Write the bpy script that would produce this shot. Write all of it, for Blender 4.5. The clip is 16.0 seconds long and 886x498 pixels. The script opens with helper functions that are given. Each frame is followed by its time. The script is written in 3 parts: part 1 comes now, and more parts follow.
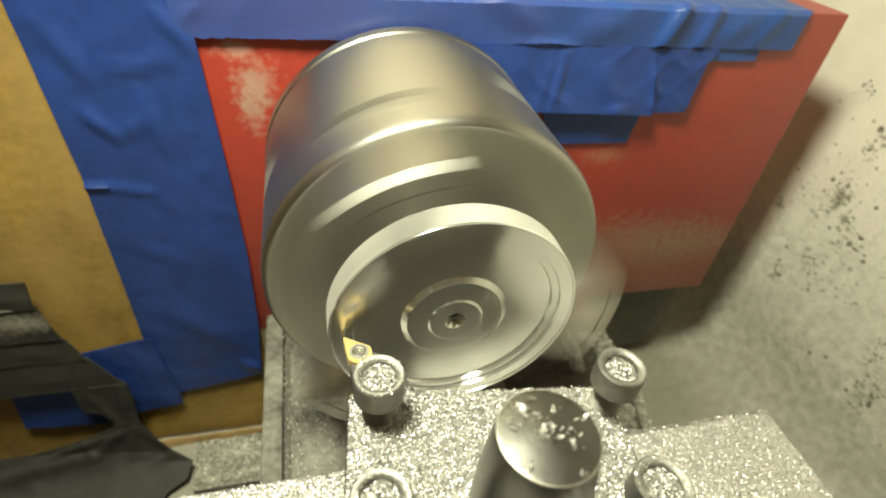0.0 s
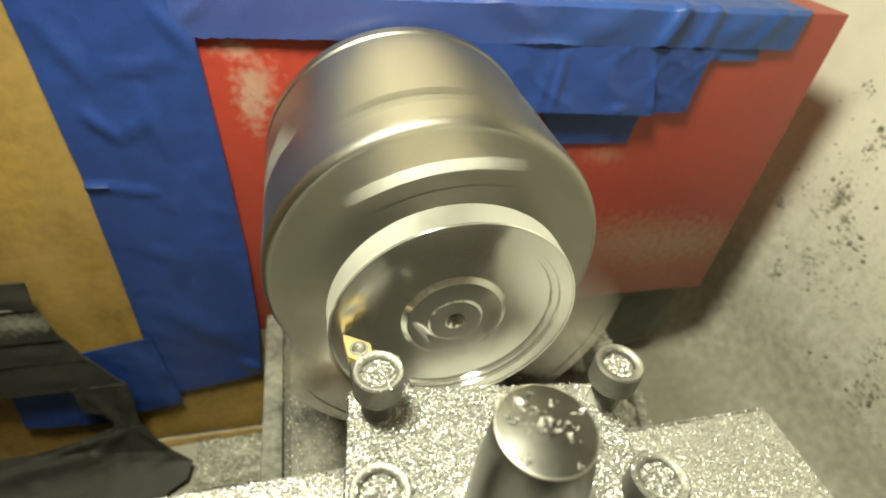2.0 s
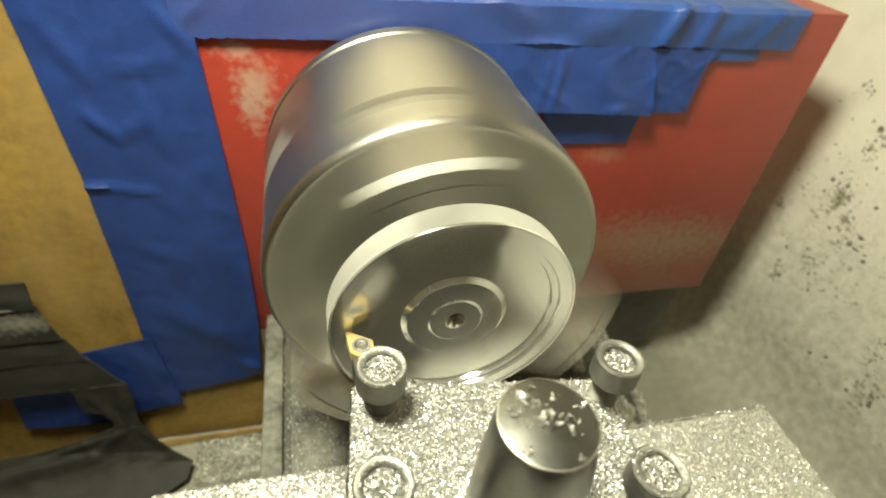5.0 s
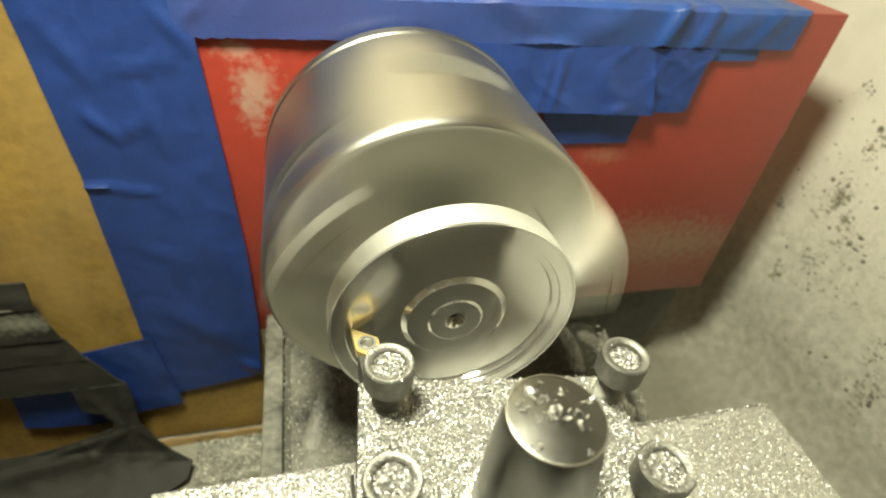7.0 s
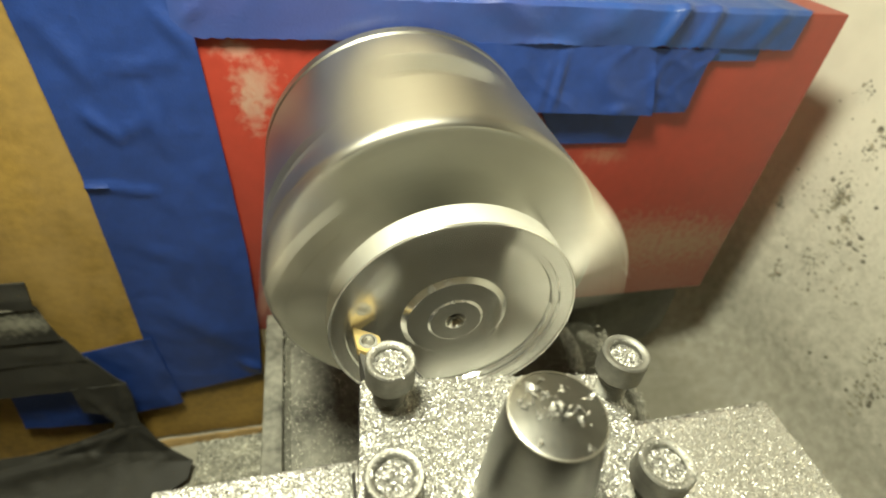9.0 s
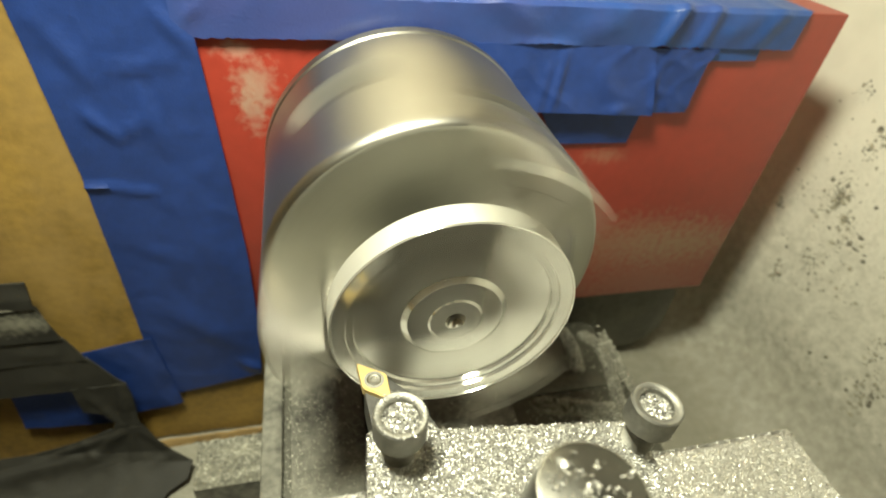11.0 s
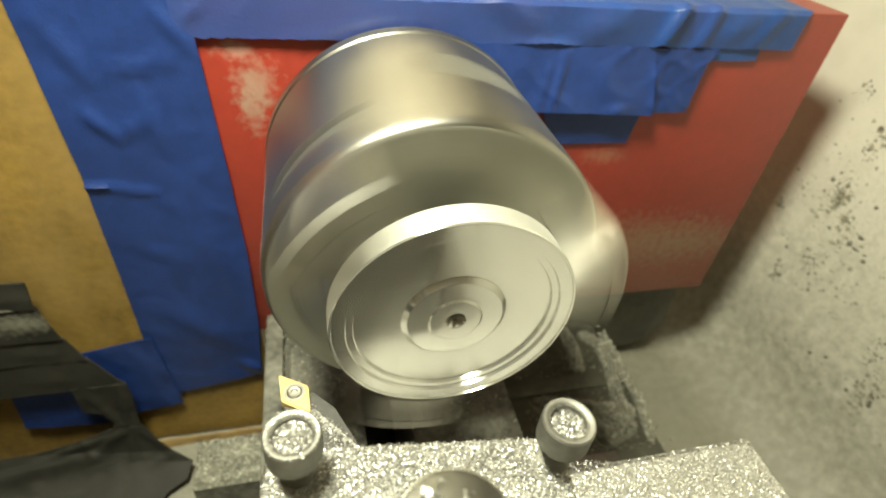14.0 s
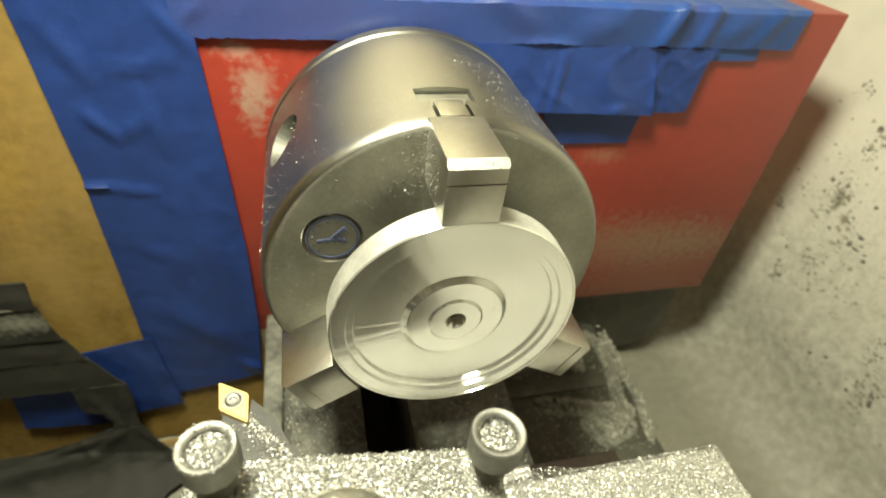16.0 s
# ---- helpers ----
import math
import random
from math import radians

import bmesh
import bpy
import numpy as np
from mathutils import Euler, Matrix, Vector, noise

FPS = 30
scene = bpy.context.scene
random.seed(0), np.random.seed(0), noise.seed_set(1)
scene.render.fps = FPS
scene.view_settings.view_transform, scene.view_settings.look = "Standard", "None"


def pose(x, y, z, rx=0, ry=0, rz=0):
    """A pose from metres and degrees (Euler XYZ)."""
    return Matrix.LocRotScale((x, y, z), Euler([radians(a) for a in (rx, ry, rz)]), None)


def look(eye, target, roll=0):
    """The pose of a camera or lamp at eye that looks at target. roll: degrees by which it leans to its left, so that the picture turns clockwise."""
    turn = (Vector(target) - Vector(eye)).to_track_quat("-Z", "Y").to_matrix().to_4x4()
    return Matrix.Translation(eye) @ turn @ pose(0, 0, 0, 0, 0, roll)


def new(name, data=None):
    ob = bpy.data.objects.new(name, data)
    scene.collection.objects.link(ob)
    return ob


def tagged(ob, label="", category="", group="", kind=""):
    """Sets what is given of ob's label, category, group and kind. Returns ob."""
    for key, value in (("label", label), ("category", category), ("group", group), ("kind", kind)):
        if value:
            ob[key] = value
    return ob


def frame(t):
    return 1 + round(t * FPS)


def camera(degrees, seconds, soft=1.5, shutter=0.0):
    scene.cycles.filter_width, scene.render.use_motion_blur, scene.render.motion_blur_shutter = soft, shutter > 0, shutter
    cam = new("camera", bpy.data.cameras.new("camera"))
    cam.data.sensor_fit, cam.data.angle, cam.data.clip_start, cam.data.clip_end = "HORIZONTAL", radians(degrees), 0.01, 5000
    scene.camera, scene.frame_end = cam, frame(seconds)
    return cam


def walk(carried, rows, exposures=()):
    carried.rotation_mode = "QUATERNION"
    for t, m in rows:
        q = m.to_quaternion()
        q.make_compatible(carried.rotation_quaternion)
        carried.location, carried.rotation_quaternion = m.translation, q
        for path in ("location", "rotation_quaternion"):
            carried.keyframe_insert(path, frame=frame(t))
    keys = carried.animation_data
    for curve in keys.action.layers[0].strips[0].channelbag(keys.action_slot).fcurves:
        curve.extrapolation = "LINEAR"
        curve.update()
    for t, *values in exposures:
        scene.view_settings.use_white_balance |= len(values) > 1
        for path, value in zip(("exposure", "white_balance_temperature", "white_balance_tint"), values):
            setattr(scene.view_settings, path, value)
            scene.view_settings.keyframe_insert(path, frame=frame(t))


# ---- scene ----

# One design unit is 1.25 mm: the chuck is 80 units (100 mm) across. The spindle's axis is the y axis.
K = 0.00125

# ---- camera ----
cam = camera(80.67, 16.0, soft=1.8, shutter=0.45)
cam.data.dof.use_dof, cam.data.dof.focus_distance, cam.data.dof.aperture_fstop = True, 98 * K, 16.0
EYE = pose(-28.06 * K, -92.70 * K, 86.13 * K, 50.66, -5.385, -12.796)
walk(cam, [(0.0, EYE), (16.0, EYE)], [(0.0, 0.0), (16.0, 0.0)])

# ---- light ----
world = bpy.data.worlds.new("world")
scene.world = world
world.use_nodes = True
world.node_tree.nodes["Background"].inputs[0].default_value = (0.97, 0.92, 0.71, 1)
world.node_tree.nodes["Background"].inputs[1].default_value = 0.20


def lamp(name, eye, target, size, watts, colour):
    data = bpy.data.lights.new(name, "AREA")
    data.shape, data.size, data.energy, data.color = "DISK", size * K, watts, colour
    ob = new(name, data)
    ob.matrix_world = look(Vector(eye) * K, Vector(target) * K)
    return ob


lamp("work_lamp", (-66, -26, 235), (0, 0, -20), 64, 3.05, (0.98, 0.975, 0.73))
# added unseen fill, turned to the back wall to raise the ambient light
lamp("fill_lamp", (0, 800, 1050), (0, 1600, 920), 700, 66, (0.965, 0.965, 0.72))


# ---- materials ----
def material(name, colour, rough=0.5, metal=0.0, vary=0.15, scale=400.0, bump=0.1, bump_scale=1500.0, second=None, aniso=0.0, coat=0.0):
    """A surface whose colour and gloss vary at two scales, with a fine relief."""
    mat = bpy.data.materials.new(name)
    mat.use_nodes = True
    nt = mat.node_tree
    n, l = nt.nodes, nt.links
    bsdf = n["Principled BSDF"]
    co = n.new("ShaderNodeTexCoord")
    big, fine = n.new("ShaderNodeTexNoise"), n.new("ShaderNodeTexNoise")
    big.inputs["Scale"].default_value, fine.inputs["Scale"].default_value = scale * 0.12, scale
    for tex in (big, fine):
        tex.inputs["Detail"].default_value = 5
        l.new(co.outputs["Object"], tex.inputs["Vector"])
    both = n.new("ShaderNodeMath")
    both.operation = "MULTIPLY_ADD"
    l.new(big.outputs["Fac"], both.inputs[0])
    both.inputs[1].default_value = 0.6
    half = n.new("ShaderNodeMath")
    half.operation = "MULTIPLY"
    half.inputs[1].default_value = 0.4
    l.new(fine.outputs["Fac"], half.inputs[0])
    l.new(half.outputs[0], both.inputs[2])
    ramp = n.new("ShaderNodeValToRGB")
    dark = second or [c * (1 - vary) for c in colour]
    light = [min(1, c * (1 + vary)) for c in colour]
    ramp.color_ramp.elements[0].position, ramp.color_ramp.elements[1].position = 0.35, 0.65
    ramp.color_ramp.elements[0].color, ramp.color_ramp.elements[1].color = (*dark, 1), (*light, 1)
    l.new(both.outputs[0], ramp.inputs[0])
    l.new(ramp.outputs[0], bsdf.inputs["Base Color"])
    gloss = n.new("ShaderNodeMapRange")
    gloss.inputs["To Min"].default_value, gloss.inputs["To Max"].default_value = rough * 0.8, min(1, rough * 1.2)
    l.new(both.outputs[0], gloss.inputs["Value"])
    l.new(gloss.outputs[0], bsdf.inputs["Roughness"])
    bsdf.inputs["Metallic"].default_value = metal
    bsdf.inputs["Coat Weight"].default_value = coat
    if aniso:
        bsdf.inputs["Anisotropic"].default_value = aniso
        tan = n.new("ShaderNodeTangent")
        tan.direction_type, tan.axis = "RADIAL", "Y"
        bsdf.inputs["Anisotropic Rotation"].default_value = 0.25
        l.new(tan.outputs[0], bsdf.inputs["Tangent"])
    if bump:
        rel, bmp = n.new("ShaderNodeTexNoise"), n.new("ShaderNodeBump")
        rel.inputs["Scale"].default_value, rel.inputs["Detail"].default_value = bump_scale, 4
        l.new(co.outputs["Object"], rel.inputs["Vector"])
        bmp.inputs["Strength"].default_value, bmp.inputs["Distance"].default_value = bump, 0.0006
        l.new(rel.outputs["Fac"], bmp.inputs["Height"])
        l.new(bmp.outputs[0], bsdf.inputs["Normal"])
    return mat


def stain_or_shade(mat, spots, colour, scale=300.0, edge=0.5, fade=0.9):
    """Lays worn, dusty or shade-coloured spots, each (centre in units, radii in units), with a ragged edge, over a
    material.
    """
    nt = mat.node_tree
    n, l = nt.nodes, nt.links
    bsdf = n["Principled BSDF"]
    co = n.new("ShaderNodeTexCoord")
    ragged = n.new("ShaderNodeTexNoise")
    ragged.inputs["Scale"].default_value, ragged.inputs["Detail"].default_value = scale, 6
    l.new(co.outputs["Object"], ragged.inputs["Vector"])
    for centre, radii in spots:
        shift = n.new("ShaderNodeMapping")
        shift.vector_type = "TEXTURE"
        shift.inputs["Location"].default_value = [c * K for c in centre]
        shift.inputs["Scale"].default_value = [c * K for c in radii]
        l.new(co.outputs["Object"], shift.inputs["Vector"])
        size = n.new("ShaderNodeVectorMath")
        size.operation = "LENGTH"
        l.new(shift.outputs[0], size.inputs[0])
        add = n.new("ShaderNodeMath")
        add.operation = "MULTIPLY_ADD"
        add.inputs[1].default_value = 2.4
        l.new(ragged.outputs["Fac"], add.inputs[0])
        l.new(size.outputs["Value"], add.inputs[2])
        cover = n.new("ShaderNodeMapRange")
        cover.inputs["From Min"].default_value, cover.inputs["From Max"].default_value = 2.0 + edge, 2.0 - edge
        cover.inputs["To Max"].default_value = fade
        l.new(add.outputs[0], cover.inputs["Value"])
        mix = n.new("ShaderNodeMix")
        mix.data_type = "RGBA"
        old = bsdf.inputs["Base Color"].links[0].from_socket
        l.new(cover.outputs[0], mix.inputs["Factor"])
        l.new(old, mix.inputs["A"])
        mix.inputs["B"].default_value = (*colour, 1)
        l.new(mix.outputs["Result"], bsdf.inputs["Base Color"])
    return mat


def radial_grain(mat, amount):
    """Chatter marks: a faint relief that runs out from the axis of a turned face."""
    nt = mat.node_tree
    n, l = nt.nodes, nt.links
    bsdf = n["Principled BSDF"]
    co, flat, unit = n.new("ShaderNodeTexCoord"), n.new("ShaderNodeVectorMath"), n.new("ShaderNodeVectorMath")
    flat.operation, unit.operation = "MULTIPLY", "NORMALIZE"
    flat.inputs[1].default_value = (1, 0, 1)
    l.new(co.outputs["Object"], flat.inputs[0])
    l.new(flat.outputs[0], unit.inputs[0])
    tex, bmp = n.new("ShaderNodeTexNoise"), n.new("ShaderNodeBump")
    tex.inputs["Scale"].default_value, tex.inputs["Detail"].default_value = 7.0, 3.5
    l.new(unit.outputs[0], tex.inputs["Vector"])
    bmp.inputs["Strength"].default_value, bmp.inputs["Distance"].default_value = amount, 0.0006
    l.new(tex.outputs["Fac"], bmp.inputs["Height"])
    l.new(bmp.outputs[0], bsdf.inputs["Normal"])
    return mat


def piecewise(mat, low, high):
    """Each loose piece has a tone of its own."""
    nt = mat.node_tree
    n, l = nt.nodes, nt.links
    bsdf = n["Principled BSDF"]
    geo, span, mix = n.new("ShaderNodeNewGeometry"), n.new("ShaderNodeMapRange"), n.new("ShaderNodeVectorMath")
    span.inputs["To Min"].default_value, span.inputs["To Max"].default_value = low, high
    l.new(geo.outputs["Random Per Island"], span.inputs["Value"])
    mix.operation = "SCALE"
    l.new(bsdf.inputs["Base Color"].links[0].from_socket, mix.inputs[0])
    l.new(span.outputs[0], mix.inputs["Scale"])
    l.new(mix.outputs[0], bsdf.inputs["Base Color"])
    return mat


CHUCK_STEEL = material("chuck_steel", (0.35, 0.338, 0.303), 0.38, 1, 0.06, 500, 0.012, 6000, aniso=0.3)
FACE_STEEL = material("ground_steel", (0.35, 0.345, 0.297), 0.56, 1, 0.16, 700, 0.05, 4000)
JAW_STEEL = material("jaw_steel", (0.48, 0.465, 0.41), 0.36, 1, 0.10, 500, 0.04, 5000)
WORN_LIT_STEEL = material("worn_lit_edge_steel", (0.56, 0.55, 0.50), 0.55, 1, 0.3, 900, 0.4, 2500)
ALUMINIUM = material("turned_aluminium", (0.76, 0.755, 0.71), 0.18, 0.80, 0.04, 600, 0.0, aniso=0.8)
HUB_ALUMINIUM = material("turned_aluminium_fine", (0.76, 0.755, 0.71), 0.15, 0.84, 0.04, 600, 0.0, aniso=0.7)
RIM_ALUMINIUM = material("sawn_aluminium", (0.63, 0.625, 0.58), 0.72, 1, 0.16, 900, 0.05, 5000)
radial_grain(ALUMINIUM, 0.15)
BLACK_STEEL = material("blackened_steel", (0.16, 0.155, 0.14), 0.38, 1, 0.2, 600, 0.1, 4000)
TOOL_STEEL = material("dark_tool_steel", (0.055, 0.053, 0.048), 0.5, 0.4, 0.3, 600, 0.1, 4000)
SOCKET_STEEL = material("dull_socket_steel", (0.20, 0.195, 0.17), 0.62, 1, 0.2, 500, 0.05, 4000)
BOLT_STEEL = material("bolt_steel", (0.27, 0.265, 0.24), 0.58, 1, 0.2, 700, 0.1, 4000)
KNOB_STEEL = material("dark_turned_steel", (0.15, 0.148, 0.134), 0.32, 1, 0.1, 600, 0.03, 4000)
CARBIDE = material("gold_carbide", (0.62, 0.47, 0.20), 0.40, 0.6, 0.12, 900, 0.05, 5000)
CHIP = piecewise(material("bright_chips", (0.62, 0.61, 0.57), 0.44, 0.85, 0.06, 900, 0), 0.4, 1.3)
FLUNG = material("bright_curled_chip", (0.82, 0.81, 0.76), 0.4, 0.35, 0.06, 900, 0)
CLING = material("clinging_specks", (0.62, 0.61, 0.55), 0.75, 0.0, 0.06, 900, 0)
DUST_CHIP = piecewise(material("dull_chips", (0.42, 0.41, 0.345), 0.65, 0.3, 0.25, 900, 0), 0.35, 1.6)
SWARF = material("packed_swarf", (0.22, 0.213, 0.17), 0.75, 0.15, 0.45, 900, 0.8, 1800)
RED = material("red_paint", (0.29, 0.034, 0.020), 0.45, 0, 0.14, 160, 0.12, 900, coat=0.1)
TAPE = material("blue_tape", (0.013, 0.040, 0.19), 0.48, 0, 0.16, 250, 0.25, 1400)
TAPE_PALE = material("blue_tape_glossy", (0.018, 0.066, 0.26), 0.38, 0, 0.18, 220, 0.25, 1200)
TAPE_TOP = material("blue_tape_purplish", (0.018, 0.066, 0.26), 0.40, 0, 0.18, 220, 0.25, 1200)
CARD = material("cardboard", (0.265, 0.166, 0.036), 0.62, 0, 0.36, 260, 0.15, 1200)
CARD_EDGE = material("torn_cardboard", (0.30, 0.20, 0.08), 0.8, 0, 0.3, 500, 0.4, 2000)
BLACK = material("black_vinyl", (0.021, 0.020, 0.0155), 0.72, 0, 0.3, 250, 0.2, 900)
FOLD_HIGHLIGHT = material("highlight_vinyl", (0.20, 0.19, 0.15), 0.6, 0, 0.4, 500, 0.2, 900)
BED = material("oily_cast_iron", (0.16, 0.157, 0.13), 0.55, 0.25, 0.65, 330, 0.7, 1200)
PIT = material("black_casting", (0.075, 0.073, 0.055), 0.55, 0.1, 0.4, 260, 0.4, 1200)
GUARD = material("cream_sheet", (0.70, 0.68, 0.59), 0.55, 0, 0.10, 60, 0.1, 700)
SPECK = piecewise(material("black_swarf", (0.25, 0.235, 0.18), 0.6, 0.2, 0.3, 500, 0), 0.5, 1.6)
BADGE = material("badge_blue", (0.09, 0.105, 0.19), 0.4, 0.2, 0.2, 700, 0.1)
ROOM = material("workshop_plaster", (0.62, 0.56, 0.44), 0.8, 0, 0.1, 8, 0.1, 60)
WOOD = material("bench_wood", (0.36, 0.23, 0.10), 0.6, 0, 0.25, 40, 0.2, 200)
stain_or_shade(RED, [((-42.8, 0, 103), (6.0, 30, 7.6)), ((-44.2, 0, 96), (3.8, 30, 8))], (0.33, 0.265, 0.20), 300, 0.45, 0.5)
stain_or_shade(RED, [((-47, 0, 113), (5, 30, 3))], (0.40, 0.30, 0.24), 260, 0.4, 0.45)
stain_or_shade(RED, [((104, 0, 32), (40, 30, 13)), ((136, 0, 28), (26, 30, 11))], (0.33, 0.27, 0.17), 300, 0.6, 0.5)
stain_or_shade(RED, [((118, 0, 8), (60, 30, 18)), ((77, 0, 76), (8, 30, 3))], (0.36, 0.22, 0.14), 330, 0.6, 0.38)
# shade painted on the tray's right floor and corner; dark dirt under the cardboard
stain_or_shade(GUARD, [((150, 0, -152), (72, 170, 44)), ((-120, 20, -152), (120, 160, 30))], (0.11, 0.105, 0.085), 2600, 1.0, 0.85)
stain_or_shade(GUARD, [((200, -10, -62), (16, 70, 44)), ((200, -60, -20), (16, 40, 60)), ((150, -60, -150), (60, 60, 24))], (0.36, 0.345, 0.28), 420, 0.9, 0.5)
stain_or_shade(GUARD, [((114, 15, -151), (30, 66, 20)), ((118, -60, -151), (34, 60, 20)), ((-74, 48, -151), (40, 16, 20)), ((-94, 38, -151), (26, 26, 20))], (0.22, 0.21, 0.16), 500, 0.9, 0.7)
# soft shade beside and below the headstock, put into the sheet's colour
stain_or_shade(GUARD, [((150, 60, -140), (70, 70, 60)), ((150, -20, -150), (50, 70, 40))], (0.20, 0.19, 0.145), 160, 1.1, 0.85)
stain_or_shade(BLACK, [((20, 3, 91), (10, 20, 5)), ((-30, 3, 91), (60, 20, 4))], (0.17, 0.165, 0.13), 420, 0.5, 0.7)
# the long strip turns purplish over its left part
stain_or_shade(TAPE_TOP, [((-20, 60, 42), (86, 60, 40))], (0.042, 0.055, 0.20), 60, 0.9, 0.9)
stain_or_shade(CARD, [((32, 0, 104), (14, 30, 28)), ((-4, 0, 168), (22, 30, 40)), ((52, 0, 150), (10, 30, 40))], (0.36, 0.24, 0.085), 70, 0.7, 0.6)


# ---- building helpers, all in units ----
def thing(name, at, label, category, group="", kind=""):
    ob = new(name)
    ob.empty_display_size = 0.01
    ob.location = Vector(at) * K
    return tagged(ob, label, category, group, kind)


def part(name, bm, mat, parent=None, label="", angle=35):
    """Links a mesh, built in units, as one object under its thing."""
    bmesh.ops.recalc_face_normals(bm, faces=bm.faces)
    bmesh.ops.scale(bm, vec=(K, K, K), verts=bm.verts)
    me = bpy.data.meshes.new(name)
    bm.to_mesh(me)
    bm.free()
    me.materials.append(mat)
    if angle:
        me.shade_smooth()
        me.set_sharp_from_angle(angle=radians(angle))
    ob = new(name, me)
    ob.parent = parent
    return tagged(ob, label)


def box(bm, x, y, z, bevel=0.0, turn=None):
    got = bmesh.ops.create_cube(bm, size=1)["verts"]
    for v in got:
        v.co = Vector((x[0] + (v.co.x + 0.5) * (x[1] - x[0]), y[0] + (v.co.y + 0.5) * (y[1] - y[0]), z[0] + (v.co.z + 0.5) * (z[1] - z[0])))
    if bevel:
        edges = list({e for v in got for e in v.link_edges})
        got = [v for v in bmesh.ops.bevel(bm, geom=edges, offset=bevel, segments=2, affect="EDGES", profile=0.5)["verts"]]
    return bm


def boxed(x, y, z, bevel=0.0):
    return box(bmesh.new(), x, y, z, bevel)


def turned(profile, steps=96, axis="Y"):
    """A body of revolution; the profile is a closed or open row of (radius, place along the axis)."""
    bm = bmesh.new()
    rings = []
    for r, h in profile:
        if r < 1e-6:
            rings.append([bm.verts.new((0, h, 0) if axis == "Y" else (0, 0, h))])
            continue
        ring = []
        for i in range(steps):
            a = 2 * math.pi * i / steps
            ring.append(bm.verts.new((r * math.sin(a), h, r * math.cos(a)) if axis == "Y" else (r * math.cos(a), r * math.sin(a), h)))
        rings.append(ring)
    for a, b in zip(rings, rings[1:]):
        for i in range(steps):
            j = (i + 1) % steps
            if len(a) == 1 and len(b) == 1:
                break
            if len(a) == 1:
                bm.faces.new((a[0], b[i], b[j]))
            elif len(b) == 1:
                bm.faces.new((a[i], a[j], b[0]))
            else:
                bm.faces.new((a[i], a[j], b[j], b[i]))
    bmesh.ops.remove_doubles(bm, verts=bm.verts, dist=1e-4)
    return bm


def moved(bm, m):
    bmesh.ops.transform(bm, matrix=m, verts=bm.verts)
    return bm


def joined(*bms):
    out = bmesh.new()
    for bm in bms:
        me = bpy.data.meshes.new("scratch")
        bm.to_mesh(me)
        bm.free()
        out.from_mesh(me)
        bpy.data.meshes.remove(me)
    return out


def cut(bm, tool):
    """Cuts one closed mesh out of another."""
    obs = []
    for b in (bm, tool):
        bmesh.ops.recalc_face_normals(b, faces=b.faces)
        me = bpy.data.meshes.new("scratch")
        b.to_mesh(me)
        b.free()
        obs.append(new("scratch", me))
    mod = obs[0].modifiers.new("cut", "BOOLEAN")
    mod.operation, mod.object, mod.solver = "DIFFERENCE", obs[1], "EXACT"
    dg = bpy.context.evaluated_depsgraph_get()
    me = bpy.data.meshes.new_from_object(obs[0].evaluated_get(dg))
    out = bmesh.new()
    out.from_mesh(me)
    for ob in obs:
        bpy.data.objects.remove(ob)
    bpy.data.meshes.remove(me)
    return out


def spin(degrees):
    """A turn about the spindle's axis, clockwise for one who looks at the chuck's face."""
    return Matrix.Rotation(radians(degrees), 4, "Y")


def shift(x, y, z):
    return Matrix.Translation((x, y, z))


def sheet(rows, thick=0.3, n=10, m=24, rough=0.25, size=0.06, seed=0, lift=(0, -1, 0), ragged=0.0, folds=()):
    """A thin sheet lofted over rows of (left end, right end), wrinkled, with some thickness.
    folds: raised creases, each ((x, z) of one end, (x, z) of the other, width, height)."""
    bm = bmesh.new()
    rng = random.Random(seed)
    grid = []
    for k, ((a, b), (c, d)) in enumerate(zip(rows, rows[1:])):
        for i in range(n + (k == len(rows) - 2)):
            f = i / n
            left, right = Vector(a).lerp(Vector(c), f), Vector(b).lerp(Vector(d), f)
            grid.append([left.lerp(right, j / m) for j in range(m + 1)])
    edge = [rng.uniform(-ragged, ragged) for _ in range(m + 1)]
    grid[-1] = [p + Vector((0, 0, e)) for p, e in zip(grid[-1], edge)]
    up = Vector(lift)
    verts = []
    for row in grid:
        out = []
        for p in row:
            q = p * size + Vector((seed * 7.3, 0, seed * 3.1))
            h = noise.noise(q) + 0.5 * noise.noise(q * 2.7)
            crease = 1 - abs(noise.noise(q * 1.3 + Vector((5, 5, 5)))) * 2
            for a, b, wide, high in folds:
                a, b, at = Vector(a), Vector(b), Vector((p.x, p.z))
                f = min(1, max(0, (at - a).dot(b - a) / (b - a).length_squared))
                away = (at - a.lerp(b, f)).length / wide
                p = p + up * (high * math.exp(-away * away) * (0.35 + 0.65 * math.sin(math.pi * f)))
            out.append(bm.verts.new(p + up * (rough * (h * 0.6 + 0.5 + 0.8 * max(0, crease - 0.55)))))
        verts.append(out)
    for a, b in zip(verts, verts[1:]):
        for i in range(m):
            bm.faces.new((a[i], a[i + 1], b[i + 1], b[i]))
    bmesh.ops.recalc_face_normals(bm, faces=bm.faces)
    bmesh.ops.solidify(bm, geom=bm.faces[:], thickness=thick)
    return bm


